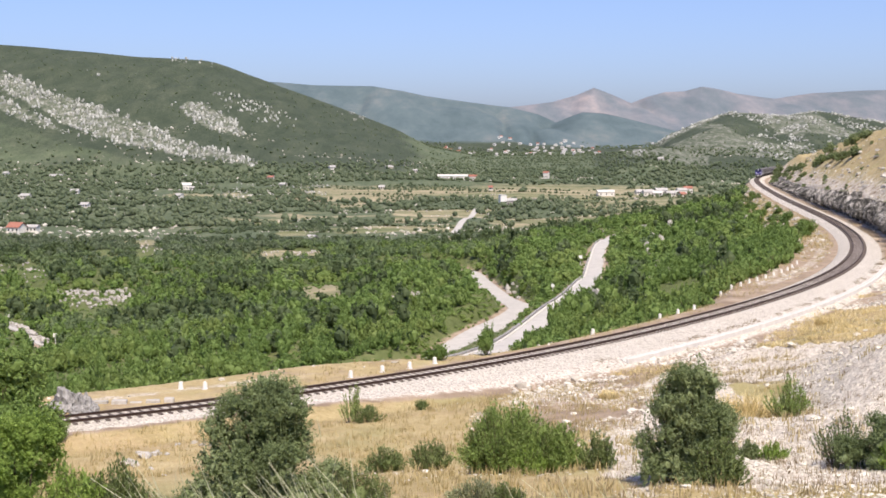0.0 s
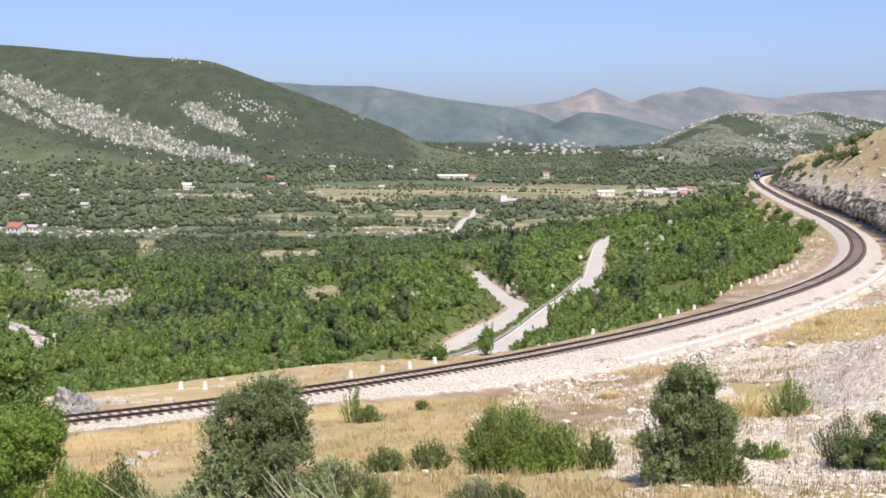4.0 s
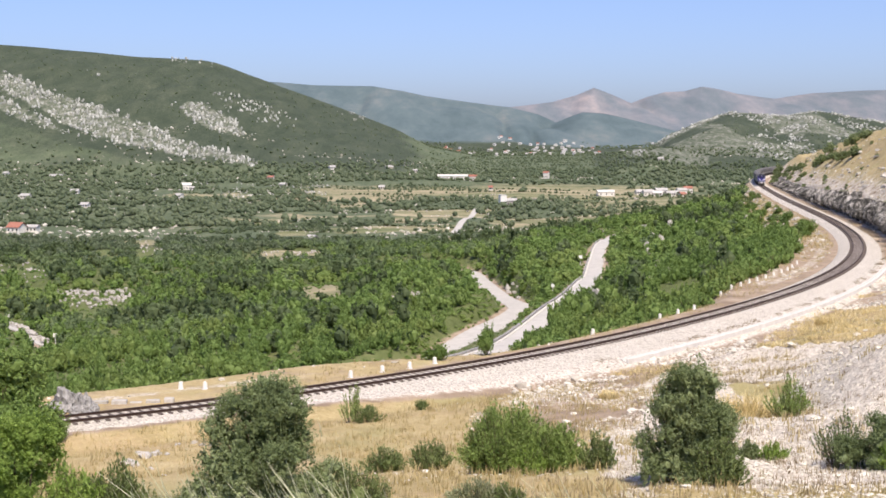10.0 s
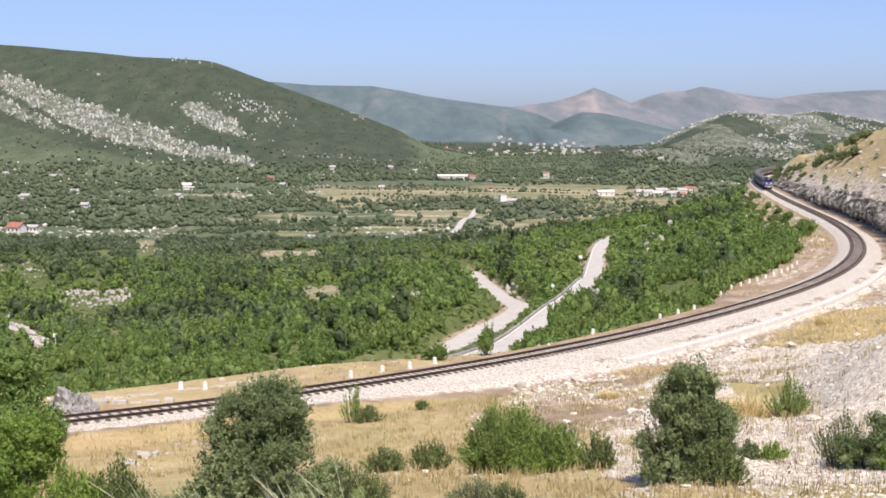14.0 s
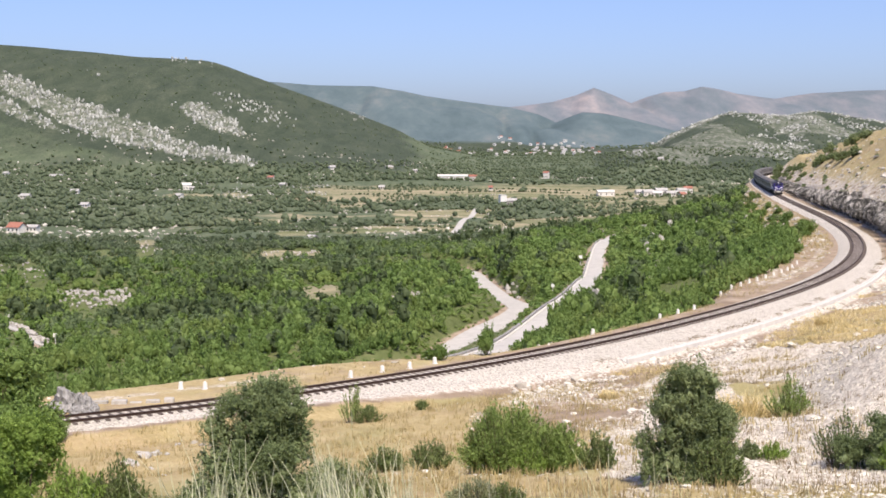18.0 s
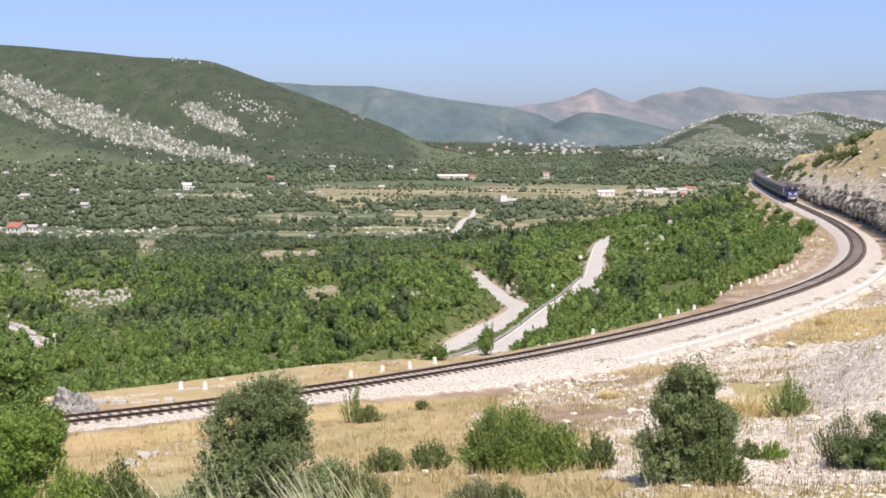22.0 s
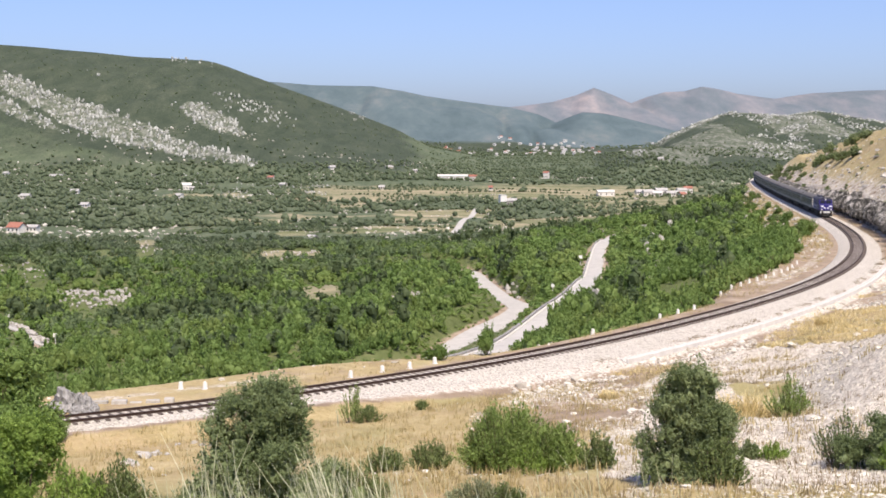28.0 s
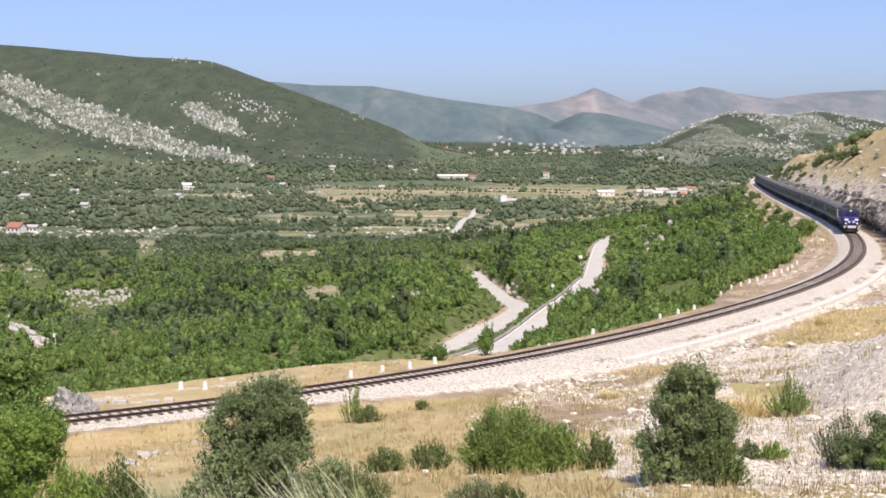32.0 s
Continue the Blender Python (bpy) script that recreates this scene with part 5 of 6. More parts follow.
def bush(seed, name, label, x, y, lobes, mat, leaves=1800, leaf=.085, dense=2.0, long_=1.6, up=0.0, group="", sink=.1, inner=.6, shoots=0):
    rng = np.random.default_rng(seed)
    ob = thing(name, Matrix.Translation((x, y, gz(x, y) - sink)), label, "bush", group)
    lobes = [(a * 1.15, b * 1.15, c * 1.1, r * 1.28, h * 1.12) for a, b, c, r, h in lobes]
    items = [(crown(rng, 15, int(leaves * dense), leaf * .62, ICO1, (1, 1, 1), long_, up, 0 if shoots > 400 else int(60 * dense), inner, (.17, .36), (.3, .72), .55), l) for l in lobes]
    v, f = join_crowns(items)
    part("leaves", mesh_np("leaves", v, f, [mat]), None, ob)
    top = max(l[2] + l[4] for l in lobes)
    if shoots:
        V, F, base = [], [], 0
        for dx, dy, dz, r, h in lobes:
            bv, bf = blades(rng, shoots, r * .62, h * 1.35, .014, .75)
            V.append(bv + np.array([dx, dy, dz]))
            F.append(bf + base)
            base += len(bv)
        part("shoot_mass", mesh_np("shoot_mass", np.vstack(V), np.vstack(F), [mat]), None, ob, "thin upright green shoots")
    part("stems", stems(rng, 9, max(l[3] for l in lobes) * .8, top * .8, .035 * top / 2), M_BARK, ob, "grey woody stems")
    return ob


def shoot_bush(seed, name, label, x, y, width, height, mat, shoots=420, leaves=26, leaf=.05, group="", lean=1.0, core=.5, thick=.012):
    """A broom-like shrub: upright shoots fanning from a broad foot, small leaves along their upper part."""
    rng = np.random.default_rng(seed)
    ob = thing(name, Matrix.Translation((x, y, gz(x, y) - .12)), label, "bush", group)
    a, o = rng.uniform(0, 6.283, shoots), np.sqrt(rng.uniform(0, 1, shoots))
    edge = 1 + .22 * np.sin(a * 3 + rng.uniform(0, 6)) + .12 * np.sin(a * 7 + rng.uniform(0, 6))
    foot = np.stack([np.cos(a) * o * width * .24, np.sin(a) * o * width * .2, np.zeros(shoots)], 1)
    reach_ = o * edge * width * .5
    tall = height * (1 - .62 * o ** 2.2) * rng.uniform(.8, 1.08, shoots) * (1 + .07 * np.sin(np.cos(a) * o * 7 + seed))
    tip = np.stack([np.cos(a) * reach_ * lean, np.sin(a) * reach_ * lean * .8, tall], 1)
    bow = (foot + tip) * .5 + np.stack([np.cos(a) * reach_ * .10, np.sin(a) * reach_ * .08, tall * .06], 1)
    f = np.linspace(0, 1, 5)[None, :, None]
    path = foot[:, None] * (1 - f) ** 2 + 2 * bow[:, None] * f * (1 - f) + tip[:, None] * f ** 2
    side = np.stack([-np.sin(a + .9), np.cos(a + .9), np.zeros(shoots)], 1)[:, None] * (thick * (1 - .8 * f))
    v = np.stack([path - side, path + side], 2).reshape(-1, 3)
    i = np.arange(shoots)[:, None] * 10 + np.arange(4)[None, :] * 2
    q = np.stack([i, i + 1, i + 3, i + 2], -1).reshape(-1, 4)
    part("brushwood", mesh_np("brushwood", v, q, [M_BARK]), None, ob, "thin woody shoots")
    n = shoots * leaves
    g = np.repeat(np.arange(shoots), leaves)
    t = rng.uniform(.30, 1.03, n)[:, None]
    p = foot[g] * (1 - t) ** 2 + 2 * bow[g] * t * (1 - t) + tip[g] * t ** 2 + rng.normal(size=(n, 3)) * width * .011
    d = (tip[g] - foot[g]) + rng.normal(size=(n, 3)) * height * .45
    d /= np.linalg.norm(d, axis=1)[:, None]
    w = np.cross(d, rng.normal(size=(n, 3)))
    w /= np.linalg.norm(w, axis=1)[:, None]
    sz = leaf * rng.uniform(.6, 1.4, (n, 1))
    lv = np.stack([p - d * sz * .9, p + w * sz * .34, p + d * sz * 1.2, p - w * sz * .34], 1).reshape(-1, 3)
    part("leaves", mesh_np("leaves", lv, np.arange(n * 4).reshape(-1, 4), [mat]), None, ob)
    if core:
        cv, cf = ICO2
        cv = cv * (1 + rng.uniform(-.3, .3, (len(cv), 1))) * np.array([width * .30, width * .25, height * .40]) * core + np.array([0, 0, height * .33])
        part("inner_leaves", mesh_np("inner_leaves", cv, cf, [mat]), None, ob, "shaded inner leaves")
    return ob


def ragged(seed, width, height, n, low=.45, high=.75, wide=.45):
    """Lobes of an uneven bush: broadest at the height wide, thinning towards its top."""
    rng = np.random.default_rng(seed)
    out = []
    for i in range(n):
        f = (i + rng.uniform(0, .9)) / n
        reach_ = width / 2 * (1 - .55 * max(0, (f - wide) / (1 - wide)) ** 1.5 - .15 * max(0, wide - f)) - low * .8
        a, o = i * 2.4 + rng.uniform(-.5, .5), max(reach_, .1) * math.sqrt(((i * 3) % 7 + .9) / 7)
        r = rng.uniform(low, high)
        out.append((math.cos(a) * o, math.sin(a) * o * .8, max(0, f * height - r * .9), r, r * rng.uniform(.9, 1.3)))
    return out


bush(1, "holm_oak_bush", "tall dark grey-green holm oak bush in tall grass", -4.9, 36.5, ragged(401, 4.2, 3.8, 36, .5, .85, .3) + [(0, 0, 0, 1.2, 1.4), (.1, 0, 1.3, .9, 1.1), (-1.25, 0, .3, .8, 1.1), (-.3, 0, 1.9, .7, .9), (.4, 0, 1.6, .7, .9), (-1.55, -.1, 0, .75, 1.0), (1.6, 0, -.1, .65, .9), (.1, 0, 2.7, .5, .8), (1.25, .1, .3, .8, 1.1), (-.9, 0, 1.25, .7, .9), (.15, 0, 2.3, .75, .9)], M_DARKBUSH, 620, .076, dense=1.9, inner=.45, shoots=10)
bush(2, "lime_bush", "bright yellow-green leafy bush at the hillside's edge", -11.45, 36.0, ragged(402, 4.0, 3.3, 34, .38, .62, .3) + [(0, 0, 0, .9, 1.1), (-.6, 0, 1.0, .9, 1.0), (1.2, -.2, -.4, .6, .7)], M_LIME, 420, .085, dense=2.0, inner=.4)
bush(3, "scrub_oak_bush", "dark green scrub oak beside the line", -23.4, 71.0, [(0, 0, 0, 2.1, 2.9), (1.3, -.8, -.2, 1.6, 2.0), (-1.6, .5, .3, 2.0, 3.2), (.4, .3, 2.0, 1.5, 1.9), (2.0, .4, -.5, 1.2, 1.6)], M_SCRUB, 2200, .09)
bush(4, "scrub_oak_bush", "dark green scrub oak overhanging the slope", -19.5, 56.0, [(0, 0, 0, 2.0, 2.4), (1.2, -.4, -.3, 1.5, 1.6), (-1.2, .4, .6, 1.8, 2.3)], M_SCRUB, 2000, .07, dense=2.6)
shoot_bush(5, "broom_bush", "round bright green broom bush on dry grass", 2.3, 47.5, 3.4, 2.6, M_BROOM, 820, 30, .06, lean=1.05, core=.8)
shoot_bush(55, "broom_bush", "lower green broom beside the round one", 3.9, 46.6, 2.1, 1.8, M_BROOM, 380, 28, .06, lean=1.05, core=.8)
shoot_bush(56, "broom_bush", "pale yellow-green sprigs at the broom's foot", 3.1, 46.0, 1.5, 1.2, M_LIME, 90, 18, .06)
bush(6, "dark_bush", "tall dark green bush on rocky ground", 7.4, 40.5, ragged(416, 2.75, 3.3, 26, .42, .7, .4) + [(0, 0, 0, .9, 1.2), (-.1, 0, 1.2, .7, 1.0), (.85, -.1, 0, .7, .9), (-.75, 0, .2, .7, .9), (.9, .1, .8, .6, .7), (.5, 0, 1.5, .6, .8), (-.5, .1, 1.6, .55, .8)], M_DARKBUSH, 560, .074, dense=1.9, inner=.42, shoots=14)
shoot_bush(63, "dark_bush", "feathery dark green shoots through the tall bush", 7.5, 40.7, 2.7, 3.75, M_DARKBUSH, 230, 30, .06, core=0)
shoot_bush(64, "green_bush", "spiky grey-green shrub at the edge of pale scree", 13.7, 46.0, 1.9, 2.1, M_DARKBUSH, 130, 20, .05, core=.3)
bush(7, "green_bush", "spreading green bush on pale scree", 14.9, 44.8, ragged(427, 3.2, 1.6, 18, .4, .65, .35) + [(.3, 0, 0, .9, 1.0)], M_DARKBUSH, 560, .074, dense=1.9, inner=.42, shoots=14)
shoot_bush(61, "green_bush", "bright green shoots before the bush on scree", 15.0, 43.4, 2.0, 1.1, M_LIME, 170, 22, .055, core=.4)
shoot_bush(62, "green_bush", "leafy green undergrowth at the dark bush's foot", 8.15, 39.6, 1.9, 1.5, M_BUSH, 260, 24, .055, core=.7)
shoot_bush(8, "sparse_bush", "thin upright broom shrub on scree", 14.8, 57.0, 1.9, 2.0, M_BROOM, 150, 22, .055, core=.3)
shoot_bush(9, "small_bush", "small green shrub between pale stones", 5.25, 45.0, 1.25, 1.45, M_BUSH, 120, 22, .055, core=.3)
shoot_bush(10, "small_bush", "low grey-green shrub in dry grass", -2.35, 55.5, 1.9, 1.15, M_BUSH, 200, 20, .05, core=.6)
shoot_bush(11, "small_bush", "low dark green shrub in dry grass", -.5, 52.5, 1.8, 1.3, M_BUSH, 220, 22, .05, core=.6)
shoot_bush(12, "sparse_bush", "thin light green shrub at the embankment's foot", -5.1, 76.0, 1.7, 2.2, M_BROOM, 70, 22, .06, core=.2)
shoot_bush(57, "sparse_bush", "low grey-green growth beside a thin shrub", -4.2, 75.4, 1.9, 1.1, M_BUSH, 110, 18, .06, core=.3)
bush(13, "small_bush", "dry grey-green tuft at the embankment's foot", -1.3, 81.0, [(0, 0, 0, .4, .5)], M_BUSH, 500, .12)
shoot_bush(14, "small_bush", "round green shrub on pale scree", 11.3, 49.5, 1.1, .85, M_DARKBUSH, 150, 20, .05, core=.7)
shoot_bush(58, "small_bush", "yellow-green sprawling shrub on pale scree", 12.1, 49.0, 1.3, .7, M_LIME, 80, 16, .06, core=.2)
shoot_bush(15, "grey_shrub", "grey-green sage shrub on the near slope", 1.1, 36.6, 2.2, 1.0, M_STRAWGREEN, 260, 22, .045, core=.5)
shoot_bush(59, "grey_shrub", "green sage shrub on the near slope", 1.7, 36.2, 1.4, .9, M_BUSH, 140, 20, .045, core=.5)
shoot_bush(16, "grey_shrub", "low green shrub beside the holm oak", -2.6, 38.5, 2.4, 1.5, M_BUSH, 260, 22, .05, core=.6)
shoot_bush(19, "low_bush", "low grey-green shrub in the tall grass", -8.5, 34.6, 2.4, 2.4, M_BUSH, 460, 26, .058, core=.85)
shoot_bush(60, "low_bush", "low bright green shrub in the tall grass", -9.5, 34.0, 2.2, 2.5, M_LIME, 460, 26, .062, core=.85)
bush(17, "roadside_bush", "round dark green bush between road and line", 3.3, 103.2, [(0, 0, 0, .75, 1.6)], M_SCRUB, 1500, .1)
for i, (x, y, r, h) in enumerate(((16.9, 184, 1.3, 2.0), (17.9, 188, 1.4, 2.2), (15.6, 178, 1.0, 1.6))):
    bush(120 + i, "roadside_bush", "leafy green bush leaning over the road's edge", x, y, [(0, 0, 0, r, h), (r * .6, .4, 0, r * .7, h * .8)], M_SCRUB, 700, .14, group="bushes by the road")
bush(18, "roadside_bush", "ragged green bush at the railway's edge", -.3, 100.6, [(0, 0, 0, .6, 1.0), (-.7, .2, 0, .45, .7)], M_SCRUB, 1000, .12)
for i, (s, d, r, h) in enumerate(((408, 17.1, 2.6, 2.8), (393, 19.4, 2.4, 2.6), (366, 19.2, 2.2, 2.8), (357, 21.3, 2.8, 3.2), (306, 8.8, 1.2, 2.2), (265, 8.6, 1.1, 2.6), (460, 14.4, 2.2, 2.4), (405, 8.5, 1.4, 1.6), (418, 10, 1.2, 1.5), (440, 8, 1.5, 1.8), (455, 9.5, 1.3, 1.5), (472, 8, 1.5, 2.0), (486, 10, 1.6, 1.8), (505, 8, 1.4, 2.0), (380, 9, 1.0, 1.3), (362, 8.5, 1.1, 1.2), (520, 9, 1.8, 2.4), (352, 13, 1.0, 1.2), (515, 6.8, 2.0, 3.0), (528, 7.6, 2.2, 3.2), (542, 8.5, 2.3, 3.4), (500, 7.4, 1.6, 2.4), (556, 9.5, 2.4, 3.4), (430, 13, 1.4, 1.7), (420, 17, 2.2, 3.2), (432, 22, 2.6, 3.4), (398, 26, 3.0, 3.6), (380, 28, 2.4, 3.0), (268, 7.6, 1.1, 2.0), (246, 8.0, 1.0, 2.2), (290, 7.8, 1.3, 1.8), (470, 13, 2.0, 2.4), (205, 9, .9, 1.3), (500, 12, 1.9, 2.5))):
    x, y, h0 = on_track(s, d)
    bush(30 + i, "hill_bush", "dark juniper bush on the dry stony hillside", float(x), float(y), [(0, 0, 0, r * .8, h * .8), (r * .7, .3, -.2, r * .6, h * .6), (-r * .6, -.3, -.2, r * .5, h * .5)], M_DARKBUSH, 420, .15, 1.1, group="hill bushes")
for i, (s, d, r, h) in enumerate(((196, -5.8, 1.5, 2.1), (204, -6.4, 1.4, 2.0), (188, -7.2, 1.3, 1.6), (214, -6.2, 1.0, 1.5), (252, -6.5, 1.1, 1.4), (282, -6.0, 1.0, 1.3), (315, -6.4, 1.2, 1.5), (196, -9.5, 1.2, 2.6), (203, -10.5, 1.5, 2.2), (226, -8.5, .8, 2.4), (262, -9, 1.0, 1.6), (300, -8.8, 1.1, 1.7), (238, -11, 1.2, 1.8), (340, -9, 1.2, 1.9))):
    x, y, h0 = on_track(s, d)
    bush(50 + i, "bank_bush", "green shrub on the pale bank below the line", float(x), float(y), [(0, 0, 0, r, h)], M_SCRUB, 500, .14, 1.2, group="bank bushes")

rb = np.random.default_rng(44)
for i in range(46):
    x, y, h0 = on_track(rb.uniform(165, 480), 8.5 + 24 * rb.uniform(0, 1) ** 1.4)
    shoot_bush(300 + i, "hill_shrub", "low olive-green shrub on the dry hillside", float(x), float(y), rb.uniform(1.0, 2.4), rb.uniform(.7, 1.6), (M_BUSH, M_DARKBUSH, M_STRAWGREEN)[i % 3], 46, 12, .12, "hill shrubs", core=.8, thick=.02)
for i in range(54):
    x, y, h0 = on_track(rb.uniform(180, 440), -rb.uniform(5.5, 12))
    r = rb.uniform(.5, 1.2)
    bush(70 + i, "bank_bush", "green shrub on the pale bank below the line", float(x), float(y), [(0, 0, 0, r, r * rb.uniform(1.0, 1.6))], (M_SCRUB, M_BUSH, M_DARKBUSH)[i % 3], 240, .2, 1.1, group="bank bushes")


# ---- straw tufts, low plants and the tall grass before the camera ----
GRASS = []


def build_grass():
    rng = np.random.default_rng(21)
    # straw-coloured sward over the slope
    tmpl = []
    for _ in range(6):
        v, f = blades(rng, 7, .26, .34, .02, .6)
        tmpl.append((v, f, np.zeros((0, 3), int)))
    n = 8500
    y = np.sqrt(rng.uniform(30 ** 2, 92 ** 2, n))
    x = rng.uniform(-.36, .36, n) * y
    s, d = track_sd(x, y)
    k = (d > 3.6 + 2.6 * smooth(-12, 10, s)) & (fnoise(x, y, 6, 93) > .38 + .22 * smooth(.10, .2, x / y))
    x, y = x[k], y[k]
    sc = rng.uniform(.7, 1.5, len(x))
    scatter("dry_grass", tmpl, x, y, ground(x, y), sc, sc * rng.uniform(.5, 1.2, len(x)), M_TUFT, "sun-dried straw-coloured grass on the slope", "grass")
    s = np.concatenate([rng.uniform(172, 520, 2600), rng.uniform(66, 178, 1900), rng.uniform(180, 430, 1900), rng.uniform(-25, 60, 700)])
    d = np.concatenate([rng.uniform(8.5, 42, 2600), -rng.uniform(4.0, 14, 1900), -rng.uniform(3.6, 12, 1900), -rng.uniform(3.2, 9, 700)])
    x, y, h0 = on_track(s, d)
    k = fnoise(x, y, 7, 94) > .42
    x, y = x[k], y[k]
    sc = rng.uniform(1.2, 2.6, len(x)) * np.where((y < 215) & (x < 60), .6, 1)
    scatter("hill_grass", tmpl, x, y, ground(x, y), sc, sc * rng.uniform(.5, 1.0, len(x)), M_TUFT, "dry straw grass on the hill above the cutting", "grass")
    # straw on the turf patches under the embankment
    y = np.sqrt(rng.uniform(80 ** 2, 150 ** 2, 9000))
    x = rng.uniform(.08, .34, 9000) * y
    s, d = track_sd(x, y)
    k = (d > 5.4) & (turf(x, y) > .45)
    x, y = x[k], y[k]
    sc = rng.uniform(.9, 1.8, len(x))
    scatter("turf_grass", tmpl, x, y, ground(x, y), sc, sc * rng.uniform(.5, 1.0, len(x)), M_TUSSOCK, "bleached straw turf on the slope below the embankment", "grass")
    # dry grass on the strip kept open along the sight lines to the side road
    y = rng.uniform(106, 200, 2600)
    x = rng.uniform(-.06, .08, 2600) * y
    k = sight_strip(x, y) & (road_distance(x, y) > .2) & (track_sd(x, y)[1] < -5)
    x, y = x[k], y[k]
    sc = rng.uniform(1.0, 1.9, len(x))
    scatter("verge_grass", tmpl, x, y, ground(x, y), sc, sc * rng.uniform(.5, .9, len(x)), M_STRAWGREEN, "grey-green dry grass on the open strip below the line", "grass")
    # withered herbs on the bare stony part
    n = 5200
    y = np.sqrt(rng.uniform(31 ** 2, 110 ** 2, n))
    x = rng.uniform(.03, .34, n) * y
    s, d = track_sd(x, y)
    k = (d > 6) & (fnoise(x, y, 8, 108) > .44)
    x, y = x[k], y[k]
    sc = rng.uniform(.6, 1.2, len(x))
    scatter("withered_herbs", tmpl, x, y, ground(x, y), sc, sc * rng.uniform(.4, 1.0, len(x)), M_HERB, "withered brown herbs between the stones", "herbs")
    # grey weeds along the ballast shoulder
    s = np.concatenate([rng.uniform(16, 118, 900), rng.uniform(112, 300, 900)])
    x, y, h0 = on_track(s, np.where(s < 118, rng.uniform(3.0, 4.0, 1800), rng.uniform(3.5, 5.4, 1800)))
    k = fnoise(x, y, 4, 113, 2) > .52
    x, y = x[k], y[k]
    sc = np.where(y < 190, rng.uniform(.4, .9, len(x)), rng.uniform(.8, 1.6, len(x)))
    scatter("shoulder_weeds", tmpl, x, y, ground(x, y) + .05, sc, sc * rng.uniform(.5, 1.0, len(x)), M_HERB, "withered grey weeds on the ballast shoulder", "herbs")
    # straw tussock beside the dark bush
    for i, (x, y, r, h) in enumerate(((13.0, 58.5, 1.0, 1.6), (13.9, 59.3, .8, 1.3), (12.4, 60, .8, 1.3), (14.6, 57.6, .6, .9), (24, 95, .8, .8), (33, 116, 1.0, .9), (30, 110, 1.0, .8), (9.9, 80, .6, .6), (15, 84, .7, .6))):
        v, f = blades(rng, 420, r, h, .03, 1.25)
        tagged(new("straw_tussock", mesh_np("straw_tussock", v, f, [M_TUSSOCK])), "tall bleached straw tussock", "grass", "straw tussocks").matrix_basis = Matrix.Translation((x, y, gz(x, y)))
    # tall grass on the brow, moved by the wind
    for i in range(46):
        r = rng.uniform(6.3, 8.6)
        t = i / 45
        a = -.29 + .56 * t + rng.uniform(-.012, .012) if i % 2 else -.19 + .19 * t + rng.uniform(-.01, .01)
        x, y = a * r, r
        L = rng.uniform(.62, .86) if -.2 < a < 0 else rng.uniform(.6, .76)
        v, f = blades(rng, 20, .09, L, .0042, .45)
        ob = tagged(new("grass_tuft", mesh_np("grass_tuft", v, f, [M_STRAW])), "pale dry grass tuft swaying in the wind", "grass", "grass on the brow")
        z = gz(x, y)
        GRASS.append((ob, x, y, z, rng.uniform(0, 6.28), rng.uniform(.8, 1.2)))
    # one long seed stalk
    v, f = blades(rng, 1, .0, 1.08, .004, .3)
    hv, hf = blades(rng, 9, .004, .12, .0014, .22)
    hv = hv + np.array([v[-1][0], v[-1][1], .88])
    ob = thing("grass_stalk", None, "single long grass stalk with a pale seed head", "grass")
    part("stalk", mesh_np("stalk", v, f, [M_STRAW]), None, ob)
    part("seed_head", mesh_np("seed_head", hv, hf, [M_STRAW]), None, ob, "pale feathery seed head")
    x, y = -.72, 7.2
    GRASS.append((ob, x, y, gz(x, y), .4, .8))


build_grass()

